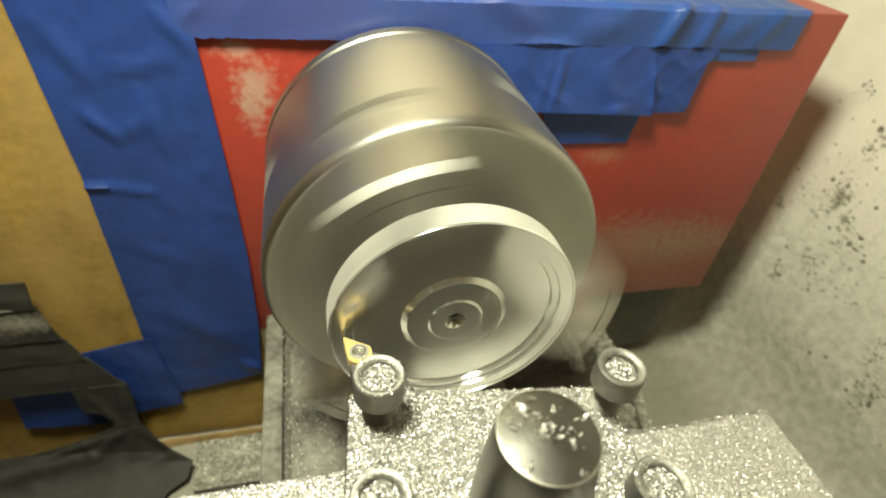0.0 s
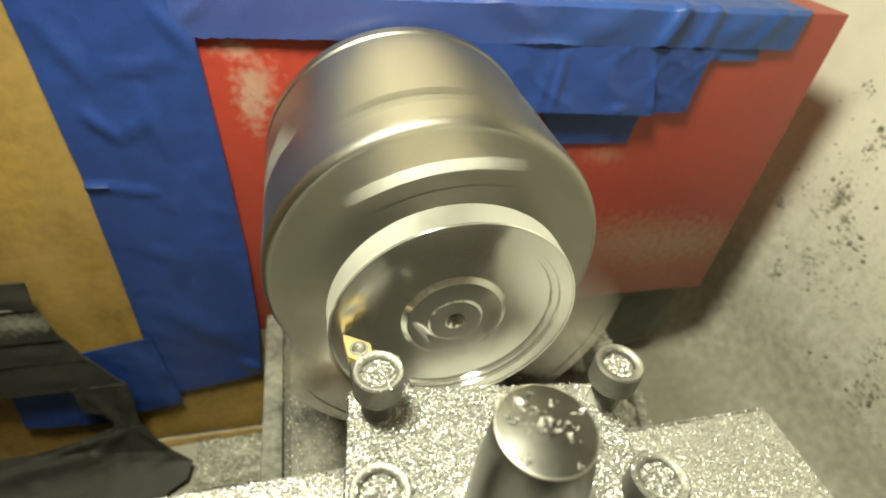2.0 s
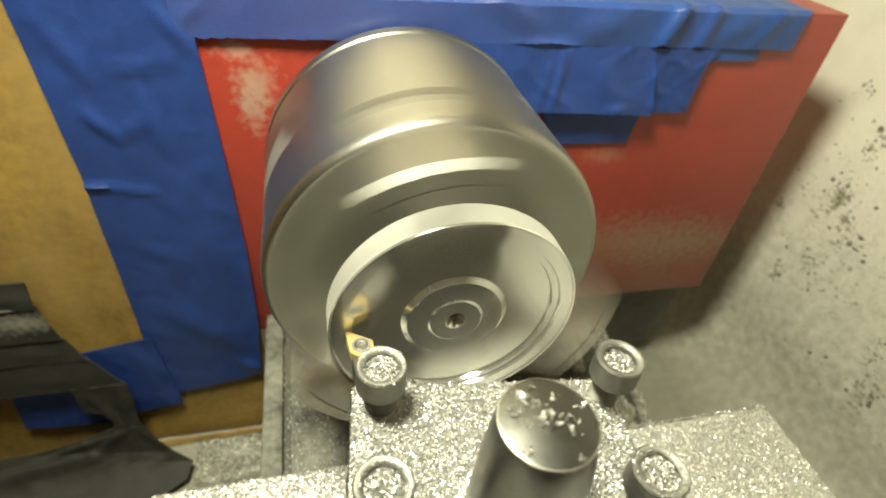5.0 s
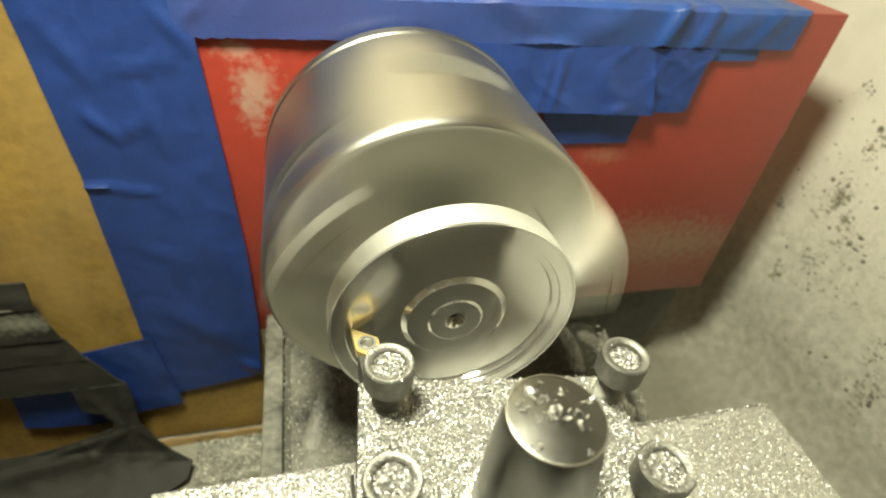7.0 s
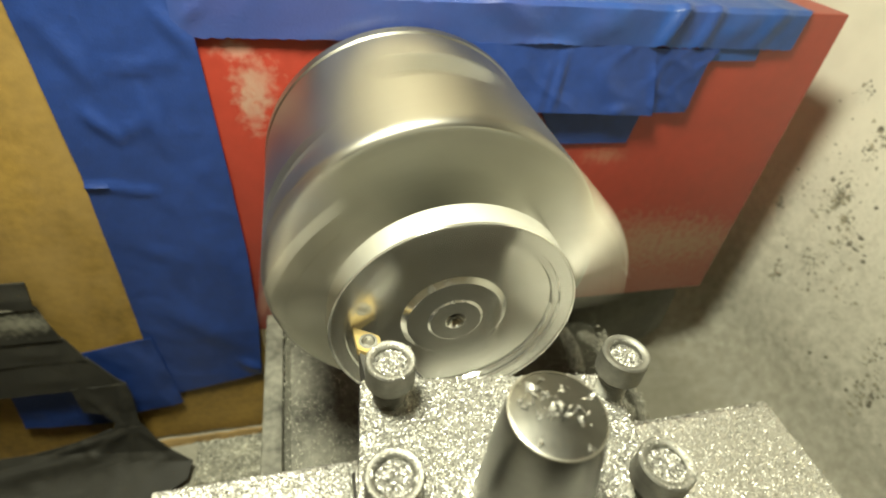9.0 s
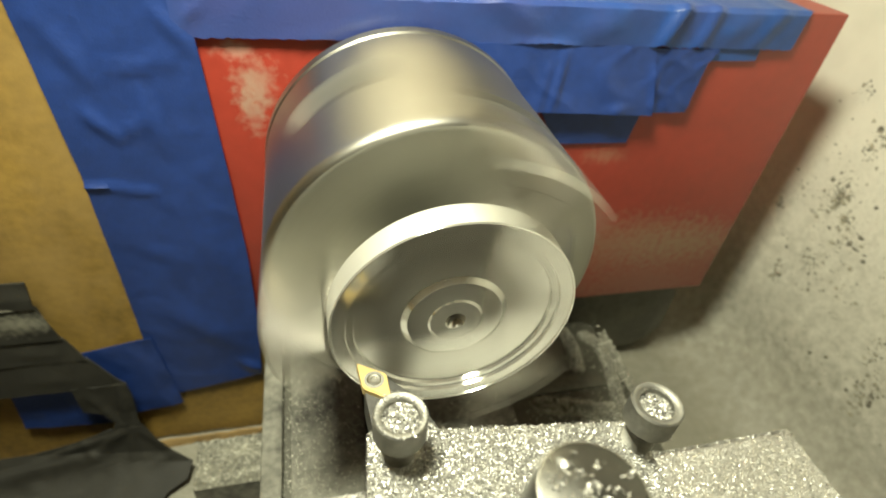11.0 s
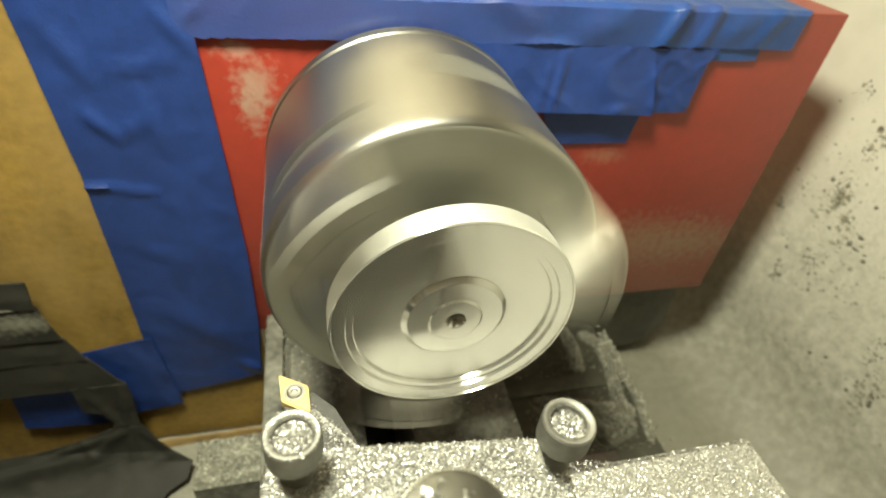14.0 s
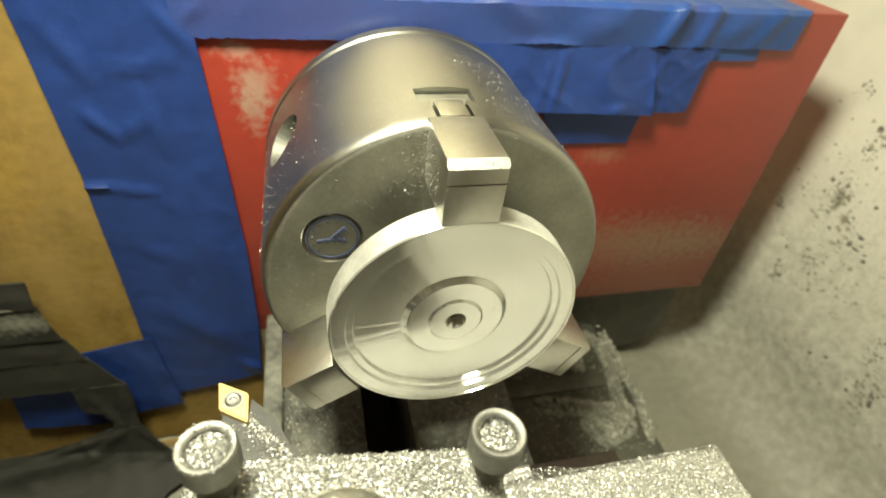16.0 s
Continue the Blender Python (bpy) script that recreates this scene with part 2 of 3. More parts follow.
def flakes(places, size, seed=1, curl=0.5, flat=0.5, long=1.8, bed=None):
    """Many small bent chips; places is a row of (x, y, z, scale)."""
    rng = random.Random(seed)
    verts, faces = [], []
    for x, y, z, s in places:
        r = size * s * rng.uniform(0.5, 1.5)
        m = Euler((rng.gauss(0, flat), rng.gauss(0, flat), rng.uniform(0, 6.28))).to_matrix()
        w, b = r * rng.uniform(0.3, 0.7), r * curl * rng.uniform(0, 1)
        k = len(verts)
        for px, py, pz in ((-r * long, -w, 0), (-r * long, w, 0), (0, -w, b), (0, w, b), (r * long, -w * 0.6, 0), (r * long, w * 0.6, 0)):
            verts.append(Vector((x, y, z)) + m @ Vector((px, py, pz)))
        faces += [(k, k + 2, k + 3, k + 1), (k + 2, k + 4, k + 5, k + 3)]
    if bed:
        # an uneven layer of packed chips under the loose ones
        (x0, x1), (y0, y1), z, step, place = bed
        nx, ny = int((x1 - x0) / step), int((y1 - y0) / step)
        k = len(verts)
        for i in range(nx + 1):
            for j in range(ny + 1):
                edge = i in (0, nx) or j in (0, ny)
                wx, wy = place(x0 + (x1 - x0) * i / nx, y0 + (y1 - y0) * j / ny)
                verts.append(Vector((wx, wy, z if edge else z + rng.uniform(0.0, 0.75) * step)))
        for i in range(nx):
            for j in range(ny):
                a = k + i * (ny + 1) + j
                faces.append((a, a + ny + 1, a + ny + 2, a + 1))
    me = bpy.data.meshes.new("scratch")
    me.from_pydata([v * K for v in verts], [], faces)
    return me


def mound(xs, ys, z, step, height):
    """A lumpy layer; height(x, y) gives its rise, and nothing lies where that is below zero."""
    nx, ny = int((xs[1] - xs[0]) / step), int((ys[1] - ys[0]) / step)
    verts, faces, rise = [], [], []
    for i in range(nx + 1):
        for j in range(ny + 1):
            x, y = xs[0] + i * step, ys[0] + j * step
            h = height(x, y)
            rise.append(h)
            verts.append(Vector((x, y, z + max(-0.4, h))) * K)
    for i in range(nx):
        for j in range(ny):
            a = i * (ny + 1) + j
            ring = (a, a + ny + 1, a + ny + 2, a + 1)
            if max(rise[k] for k in ring) > 0:
                faces.append(ring)
    me = bpy.data.meshes.new("scratch")
    me.from_pydata(verts, [], faces)
    me.shade_smooth()
    return me


def heap(name, me, mat, label, category):
    me.name = name
    me.materials.append(mat)
    return tagged(new(name, me), label, category, "", "stuff")


# ---- setting ----
def structure(name, bm, mat, label, category):
    return tagged(part(name, bm, mat), label, category, "", "structure")


def splash_guard():
    """Bent sheet: the wall behind the lathe, a rounded corner and the tray's floor."""
    bm = bmesh.new()
    path = [(200, 330), (200, -108)] + [(200 - 40 + 40 * math.cos(a), -110 - 40 * math.sin(a)) for a in [radians(9 * i) for i in range(1, 10)]] + [(160, -150), (-420, -150)]
    rows = []
    for x, z in path:
        rows.append([bm.verts.new((x, y, z)) for y in (-420, 420)])
    for a, b in zip(rows, rows[1:]):
        bm.faces.new((a[0], a[1], b[1], b[0]))
    bmesh.ops.recalc_face_normals(bm, faces=bm.faces)
    bmesh.ops.solidify(bm, geom=bm.faces[:], thickness=1.2)
    bmesh.ops.translate(bm, vec=(201.2 - max(v.co.x for v in bm.verts), 0, 0), verts=bm.verts)
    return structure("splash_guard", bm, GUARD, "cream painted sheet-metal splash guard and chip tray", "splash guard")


# Unseen shell around the lathe, added for bounced light and reflections.
def room():
    structure("workbench", boxed((-900, 900), (-600, 600), (-185, -156), 2), WOOD, "plain wooden workbench under the lathe", "workbench")
    structure("floor", boxed((-1600, 1600), (-1600, 1600), (-910, -900)), ROOM, "plain workshop floor", "floor")
    structure("ceiling", boxed((-1600, 1600), (-1600, 1600), (1100, 1110)), ROOM, "plain unseen workshop ceiling, added to bounce light", "ceiling")
    structure("wall_back", boxed((-1600, 1600), (1600, 1610), (-900, 1100)), ROOM, "plain unseen workshop wall, added to bounce light", "wall")
    structure("wall_front", boxed((-1600, 1600), (-1610, -1600), (-900, 1100)), ROOM, "plain unseen workshop wall, added to bounce light", "wall")
    structure("wall_left", boxed((-1610, -1600), (-1600, 1600), (-900, 1100)), ROOM, "plain unseen workshop wall, added to bounce light", "wall")
    structure("wall_right", boxed((1600, 1610), (-1600, 1600), (-900, 1100)), ROOM, "plain unseen workshop wall, added to bounce light", "wall")


splash_guard()
room()


# ---- lathe: headstock and bed ----
def headstock():
    h = thing("headstock", (0, 60, -80), "red painted lathe headstock with scuffed paint and dust", "lathe headstock")
    part("housing", moved(boxed((-57, 154.3), (60, 210), (-80, 48.2), 0.7), shift(0, -60, 80)), RED, h)
    part("spindle_nose", moved(turned([(0, 54.6), (30, 54.6), (30, 61), (0, 61)], 64), shift(0, -60, 80)), BLACK_STEEL, h, "dark steel spindle flange")
    return h


def bed():
    b = thing("lathe_bed", (0, 0, -150), "oily cast-iron lathe bed strewn with fine chips", "lathe bed")

    def add(name, x, y, z, mat, bevel=0.4, label=""):
        part(name, moved(boxed(x, y, z, bevel), shift(0, 0, 150)), mat, b, label)
    add("front_way", (-50.5, -44), (-330, 175), (-146, -72), BED, 0.8)
    add("front_way", (-41.5, -17.5), (-330, 175), (-146, -73.5), BED)
    # groove floor and web are darker than the ways
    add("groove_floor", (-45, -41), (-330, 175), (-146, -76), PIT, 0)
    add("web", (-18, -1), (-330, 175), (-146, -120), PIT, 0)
    add("rear_way", (-2, 35), (-330, 175), (-146, -72), BED, 0.8)
    add("foot", (-80, -50.5), (13, 33.5), (-149.5, -112), BED, 1.5, "chip-covered cast foot")
    return b


def motor_cover():
    m = thing("motor_cover", (70, 20, -150), "black cast motor cover behind the bed, powdered with swarf", "motor cover")
    part("body", moved(boxed((37, 104), (-120, 66), (-149, -100), 7), shift(-70, -20, 150)), PIT, m)
    part("rib", moved(boxed((40, 92), (24, 33), (-149, -98.5), 1.5), shift(-70, -20, 150)), PIT, m)
    return m


# No motor shows here: an added black block stands for the headstock's shadow.
def motor():
    m = thing("shadow_block", (105, 140, -150), "black block added under the headstock in place of its shadow", "motor")
    part("housing", boxed((-62, 62), (-69, 60), (1, 67), 20), PIT, m)
    part("front_block", boxed((-50, -10), (-73, -60), (8, 44), 3), PIT, m)
    return m


headstock()
bed()
motor_cover()
motor()


# ---- cardboard and tape ----
def cardboard():
    c = thing("cardboard_shield", (-150, 61, -148), "brown corrugated cardboard shield taped beside the headstock", "cardboard")
    at = shift(150, -61, 148)
    part("board", moved(sheet([((-330, 63.5, 120), (-57.5, 63.5, 120)), ((-330, 63.5, -147), (-53, 63.5, -147))], 2.4, 30, 40, 0.9, 0.012, 3, ragged=1.2), at), CARD, c)
    part("torn_edge", moved(sheet([((-330, 58.6, -145.5), (-53, 58.6, -145.5)), ((-330, 57.6, -149), (-53, 57.6, -149))], 1.2, 4, 60, 1.0, 0.1, 5, ragged=2.0), at), CARD_EDGE, c, "torn pale cardboard edge")
    return c


def tape(rows, mat, label, seed, rough=0.5, thick=0.25, n=14, m=30, size=0.05, ragged=0.0, lift=(0, -1, 0.25), folds=()):
    bm = sheet(rows, thick, n, m, rough, size, seed, lift, ragged, folds)
    return tagged(part("masking_tape", bm, mat, None, "", 50), label, "masking tape", "tape on the lathe")


def tapes():
    blue = "strip of blue masking tape on "
    tape([((-99, 59.3, 120), (-58, 59.3, 120)), ((-97, 59.3, 44), (-56.6, 59.3, 44)), ((-95, 59.3, -5), (-54.2, 59.3, -7)), ((-95.5, 59.3, -45), (-53.2, 59.3, -40)), ((-96, 59.3, -78), (-53.8, 59.3, -75)), ((-90.5, 59.3, -113), (-56.5, 59.3, -106.5))], TAPE, blue + "cardboard and red paint, wrinkled", 1, 0.5, n=22, m=60, size=0.045,
         folds=[((-99, -8.0), (-76, -11.0), 1.0, 1.3), ((-80, 27.2), (-64, 29.8), 1.5, 1.1), ((-89, 15), (-82, 8), 1.6, 1.2), ((-82, 8), (-71, 14), 1.8, 0.8), ((-70, 2), (-73, 20), 2.5, 0.7),
                ((-92, 40), (-84, 24), 2.6, 0.9), ((-63, -97), (-56, -104), 2.4, 1.6), ((-86, -60), (-62, -88), 5, 1.1), ((-64, -20), (-60, -60), 4, 0.8), ((-66, 44), (-57, 33), 2.0, 0.9), ((-90, -30), (-74, -40), 4, 0.7)])
    tape([((-61, 99, 48.6), (138, 99, 48.6)), ((-61, 60, 48.6), (138, 60, 48.6)), ((-61, 58.5, 47.4), (136, 58.5, 47.4)), ((-61, 58.6, 36.2), (135, 58.4, 36.2))], TAPE_TOP, "long blue masking tape, purplish on the left, folded over the headstock", 3, 0.55, n=16, m=150, size=0.04, lift=(0, -0.8, 0.5), ragged=0.25,
         folds=[((82, 33), (90, 54), 2.6, 3.4), ((97, 34), (101, 54), 2.4, 2.4), ((35, 35), (53, 34.6), 2.6, 2.2), ((22, 52), (40, 40), 4, 1.4), ((52, 38), (70, 46), 5, 1.3), ((118, 36), (128, 52), 3, 1.6), ((-58, 40), (-54, 45), 1.4, 0.7), ((104, 40), (118, 46), 4, 1.2)])
    tape([((20, 58.9, 36.5), (82.4, 58.9, 36.5)), ((30, 57.8, 26), (84.4, 57.6, 26)), ((41, 55.8, 15.8), (86.6, 55.4, 14.2))], TAPE, blue + "the headstock, lower edge lifting", 4, 1.0, n=20, m=60, size=0.045,
         folds=[((50.8, 34), (48.6, 16), 1.3, 1.4), ((46, 30), (44, 16), 1.4, 0.6), ((84, 30), (86.4, 15), 1.4, 1.0), ((76, 16.5), (70, 15.5), 2, 1.2), ((60, 30), (72, 22), 4, 0.7)])
    tape([((82, 59.0, 36), (106, 58.6, 36)), ((83, 58.9, 29.6), (103, 58.0, 31.3)), ((85, 58.4, 13.6), (101.6, 58.0, 14.3))], TAPE, blue + "the headstock, torn at a slant", 6, 0.9, size=0.09)
    tape([((98, 59.2, 37), (123, 59.2, 37)), ((100, 59.2, 32), (122.8, 59.2, 32.3))], TAPE_PALE, blue + "the headstock, a short jagged end", 13, 0.4, n=6, m=14)
    tape([((45, 59.5, 18), (86.4, 59.5, 18)), ((55, 59.4, 1.9), (83.6, 59.4, 1.7))], TAPE, blue + "the red paint, a short layer", 7, 0.3)
    tape([((-118, 58.5, -81), (-93, 58.6, -76)), ((-110, 58.5, -122), (-90, 58.6, -119))], TAPE, blue + "the cardboard, a crooked end", 8, 0.9)
    tape([((-148, 58.6, -99), (-108, 58.6, -99)), ((-151, 58.4, -123), (-110, 58.4, -128))], TAPE, blue + "the cardboard's torn bottom edge", 9, 0.9)


cardboard()
tapes()


def black_cover():
    c = thing("black_cover", (-150, 52, -150), "black vinyl way cover, creased and drooping in front of cardboard", "way cover")
    at = shift(150, -52, 150)
    edge = [(-41.6, -121.8), (-52.4, -122.3), (-68.0, -119.2), (-79.8, -114.6), (-96.5, -105.6)]
    for k, ((za, xa), (zb, xb)) in enumerate(zip(edge, edge[1:])):
        y = 56.2 - 0.4 * k
        low = zb + 2.0 if k == 3 else zb
        part("pleat", moved(sheet([((-330, y, za), (xa, y, za)), ((-330, y - 1.0, low), (xb, y - 0.8, zb))], 0.8, 10, 60, 0.8, 0.05, 20 + k, folds=[((-135, (za + zb) / 2), (-122, (za + zb) / 2 - 2), 3, 0.7)]), at), BLACK, c)
    # thin pale strips give the fold edges a painted highlight
    for (z, x), sag in zip(edge[1:4], (0.3, 0.8, 0.2)):
        part("fold_strip", moved(sheet([((-330, 54.4, z + 0.9 + sag), (x, 54.6, z + 0.30)), ((-330, 54.2, z + 0.45 + sag), (x, 54.4, z - 0.15))], 0.3, 2, 50, 0.5, 0.05, 40), at), FOLD_HIGHLIGHT, c, "pale strip for the highlight along a fold")
    part("strap", moved(sheet([((-124.5, 53.6, -95), (-105.6, 53.8, -95)), ((-124.5, 53.4, -110), (-105.2, 53.4, -104)), ((-117, 52.8, -111.5), (-106, 52.8, -113)), ((-114.6, 52, -117), (-106.4, 52, -117)), ((-118, 50.8, -123), (-104.6, 50.4, -124.5))], 0.8, 8, 20, 0.8, 0.08, 24,
                                folds=[((-108, -98), (-111, -120), 1.4, 1.2), ((-120, -100), (-113, -118), 1.6, 0.9)]), at), BLACK, c)
    part("skirt", moved(sheet([((-118, 51, -121.5), (-105, 51, -121.5)), ((-131, 50.5, -127), (-101.5, 49.5, -131)), ((-149, 50.5, -131.5), (-96.5, 47.5, -138)), ((-168, 50, -131), (-89, 44, -143)), ((-330, 44, -140), (-90.5, 36.5, -144.6)), ((-330, 10, -145), (-98, 32, -145.5)), ((-330, -80, -146), (-140, -60, -146))], 0.8, 12, 70, 1.6, 0.04, 25, (0, -0.45, 0.9),
                                folds=[((-111, -122), (-128, -138), 2.2, 1.8), ((-109, -122), (-112, -140), 1.8, 1.4), ((-113, -124), (-150, -137), 2.0, 1.8), ((-107, -124), (-96, -140), 1.8, 1.3), ((-120, -134), (-175, -140), 2.4, 1.6)]), at), BLACK, c)
    return c


black_cover()


# ---- chuck ----
def chuck():
    c = thing("lathe_chuck", (0, 0, 0), "three-jaw steel lathe chuck with brushed body, gripping a disc", "lathe chuck")
    body = turned([(9, -1.8), (36, -2.0), (39.2, -2.0), (40.2, -1.75), (40.9, -1.15), (41.35, -0.3), (41.55, 0.8), (41.6, 2), (41.9, 48.2), (41.4, 48.6), (41.4, 49.2), (42.1, 49.7), (42.2, 53.2), (41.2, 55.0), (9, 55.0), (9, -1.8)], 192)
    tools = []
    for k in range(3):
        turn = spin(120 * k)
        tools += [moved(boxed((-3.9, 3.9), (-4, 7.6), (20, 45)), turn), moved(boxed((-6.3, 6.3), (7.4, 13.9), (20, 45)), turn)]
        hole = moved(turned([(0, 30), (5.0, 30), (5.0, 38.2), (7.6, 42.2), (7.6, 46), (0, 46)], 48, "Z"), shift(0, 28, 0))
        tools.append(moved(hole, spin(120 * k - 58)))
    badge_hole = moved(turned([(0, -4), (6.8, -4), (6.8, -1.95), (6.0, -1.25), (0, -1.25)], 48), spin(-61) @ shift(0, 0, 28.8))
    tools.append(badge_hole)
    for t in tools:
        body = cut(body, t)
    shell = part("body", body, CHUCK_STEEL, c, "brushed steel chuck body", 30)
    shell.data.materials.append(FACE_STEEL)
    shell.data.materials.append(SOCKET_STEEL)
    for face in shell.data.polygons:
        # faces inside the slots and sockets are a darker, rougher steel than the body
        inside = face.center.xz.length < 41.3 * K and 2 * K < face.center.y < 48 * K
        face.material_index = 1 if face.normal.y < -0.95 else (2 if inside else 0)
    for k in range(3):
        block = boxed((-5.8, 5.8), (-18, 0.1), (27.9, 41.5), 0.45)
        wedge = boxed((-8, 8), (-1.5, 1.5), (-1.5, 1.5))
        block = cut(block, moved(wedge, shift(0, -18.3, 41.8) @ Matrix.Rotation(radians(45), 4, "X")))
        block = cut(block, boxed((-8, 8), (-19, -17.75), (36.6, 37.0)))
        jaw = part("jaw", moved(block, spin(120 * k)), JAW_STEEL, c, "ground steel jaw", 30)
        jaw.data.materials.append(WORN_LIT_STEEL)
        up = spin(120 * k) @ Vector((0, 0, 1))
        # outer chamfers take paler steel: worn edge plus a highlight put into the colour
        for face in jaw.data.polygons:
            face.material_index = int(-0.9 < face.normal.y < -0.5 and face.normal.dot(up) > 0.5)
        part("jaw_step", moved(boxed((-5.7, 5.7), (-11.0, 0), (12, 27.85), 0.3), spin(120 * k)), JAW_STEEL, jaw)
        part("tongue", moved(boxed((-3.1, 3.1), (0.15, 7.6), (22, 41.5), 0.1), spin(120 * k)), JAW_STEEL, jaw)
        part("tongue_bar", moved(boxed((-5.9, 5.9), (7.7, 13.0), (22, 40.4), 0.2), spin(120 * k)), FACE_STEEL, jaw)
        socket = cut(turned([(0, 30.5), (4.8, 30.5), (4.8, 37.4), (4.4, 38.0), (0, 38.0)], 40, "Z"), boxed((-2.4, 2.4), (-2.4, 2.4), (34, 45)))
        part("key_socket", moved(socket, spin(120 * k - 58) @ shift(0, 28, 0)), SOCKET_STEEL, c, "square-holed key socket", 30)
    seat = spin(-61) @ shift(0, -2.65, 28.8)
    badge = part("badge", moved(turned([(0, 1.4), (5.9, 1.4), (5.9, 1.05), (5.5, 1.0), (0, 1.0)], 48), seat), FACE_STEEL, c, "round recessed maker's badge in blue and steel")
    stem = joined(*[moved(boxed((-0.5, 0.5), (0.75, 1.1), (-0.75, 0.75), 0.1), seat @ shift(1.6 * math.cos(0.5 * k) - 1.2, 0, 1.15 * k - 2.6) @ spin(14 * (2 - k))) for k in range(5)])
    part("badge_stem", stem, BADGE, badge)
    part("badge_bar", moved(boxed((0.2, 3.9), (0.72, 1.1), (-0.6, 0.55), 0.1), seat @ spin(18)), BADGE, badge)
    part("badge_ring", moved(turned([(5.7, 0.85), (5.2, 0.85), (5.2, 1.2), (5.7, 1.2), (5.7, 0.85)], 48), seat), BADGE, badge)
    for k in range(7):
        part("badge_mark", moved(boxed((-0.3, 0.3), (0.85, 1.1), (-0.14, 0.14), 0), seat @ spin(-75 + 25 * k) @ shift(0, 0, 4.4)), BADGE, badge)
    return c


CHUCK = chuck()


def stuck_chips():
    """Tiny chips that cling to the chuck and turn with it."""
    rng = random.Random(21)
    bm = bmesh.new()
    for k in range(3000):
        if k < 1400:
            a, y = radians(rng.choice((rng.gauss(22, 7), rng.gauss(-62, 16), rng.uniform(-180, 180), rng.uniform(-100, 60)))), rng.uniform(1, 53)
            p, r = Vector((41.85 * math.sin(a), y, 41.85 * math.cos(a))), 0.16 * math.exp(rng.gauss(-0.2, 0.35))
        elif k < 2100:
            a, q = radians(rng.choice((rng.gauss(-14, 6), rng.uniform(-100, 0), rng.uniform(-180, 180)))), rng.uniform(26, 41)
            p, r = Vector((q * math.sin(a), -2.1, q * math.cos(a))), 0.13 * math.exp(rng.gauss(-0.2, 0.35))
        else:
            # powder against the flank of the upper jaw
            p, r = Vector((-5.95 - abs(rng.gauss(0, 0.5)) * (rng.random() < 0.4), -2.0 - rng.uniform(0, 1) ** 2.2 * 12, rng.uniform(29, 42))), 0.085
            if p.x < -6.3:
                p.y = -2.1
        bm.faces.new([bm.verts.new(p + Vector((rng.uniform(-r, r), rng.uniform(-r, r), rng.uniform(-r, r)))) for _ in range(3)])
    part("chips", bm, CLING, CHUCK, "tiny bright chips clinging to the steel", 0)["kind"] = "stuff"


stuck_chips()


def disc():
    d = thing("workpiece_disc", (0.3, 0, 0.5), "freshly turned bright aluminium disc held in the chuck", "workpiece")
    rim = part("rim", turned([(22.4, -11.2), (27.5, -11.2), (28.0, -11.7), (28.0, -17.8), (27.75, -18.15), (27.42, -18.15), (27.3, -17.8), (24.55, -17.65), (24.3, -16.95), (22.85, -16.85), (22.6, -16.1), (22.4, -16.1), (22.4, -11.2)], 192), ALUMINIUM, d, "stepped bright rim", 6)
    rim.data.materials.append(RIM_ALUMINIUM)
    for face in rim.data.polygons:
        face.material_index = int(abs(face.normal.y) < 0.3 and face.center.xz.length > 27 * K)
    part("web", turned([(12.1, -11.3), (22.4, -11.3), (22.4, -16.1), (22.2, -16.1), (12.3, -15.85), (12.1, -15.8), (12.1, -11.3)], 192), ALUMINIUM, d, "", 6)
    part("hub", turned([(0, -11.4), (12.2, -11.4), (12.2, -15.75), (12.15, -15.9), (11.0, -16.8), (10.85, -16.85), (6.35, -16.85), (6.25, -16.9), (5.85, -17.2), (5.75, -17.25), (2.45, -17.25), (2.35, -17.2), (1.1, -15.2), (0.9, -13.4), (0, -13.2)], 192), HUB_ALUMINIUM, d, "raised stepped boss with a drilled centre hole", 6)
    return d


DISC = disc()
DISC_AT = DISC.location.copy()


# ---- tool post, tool and slides, placed as they stand at the end of the clip ----
TILT = -6.7
POST = (-26.3, -63.5, -20)


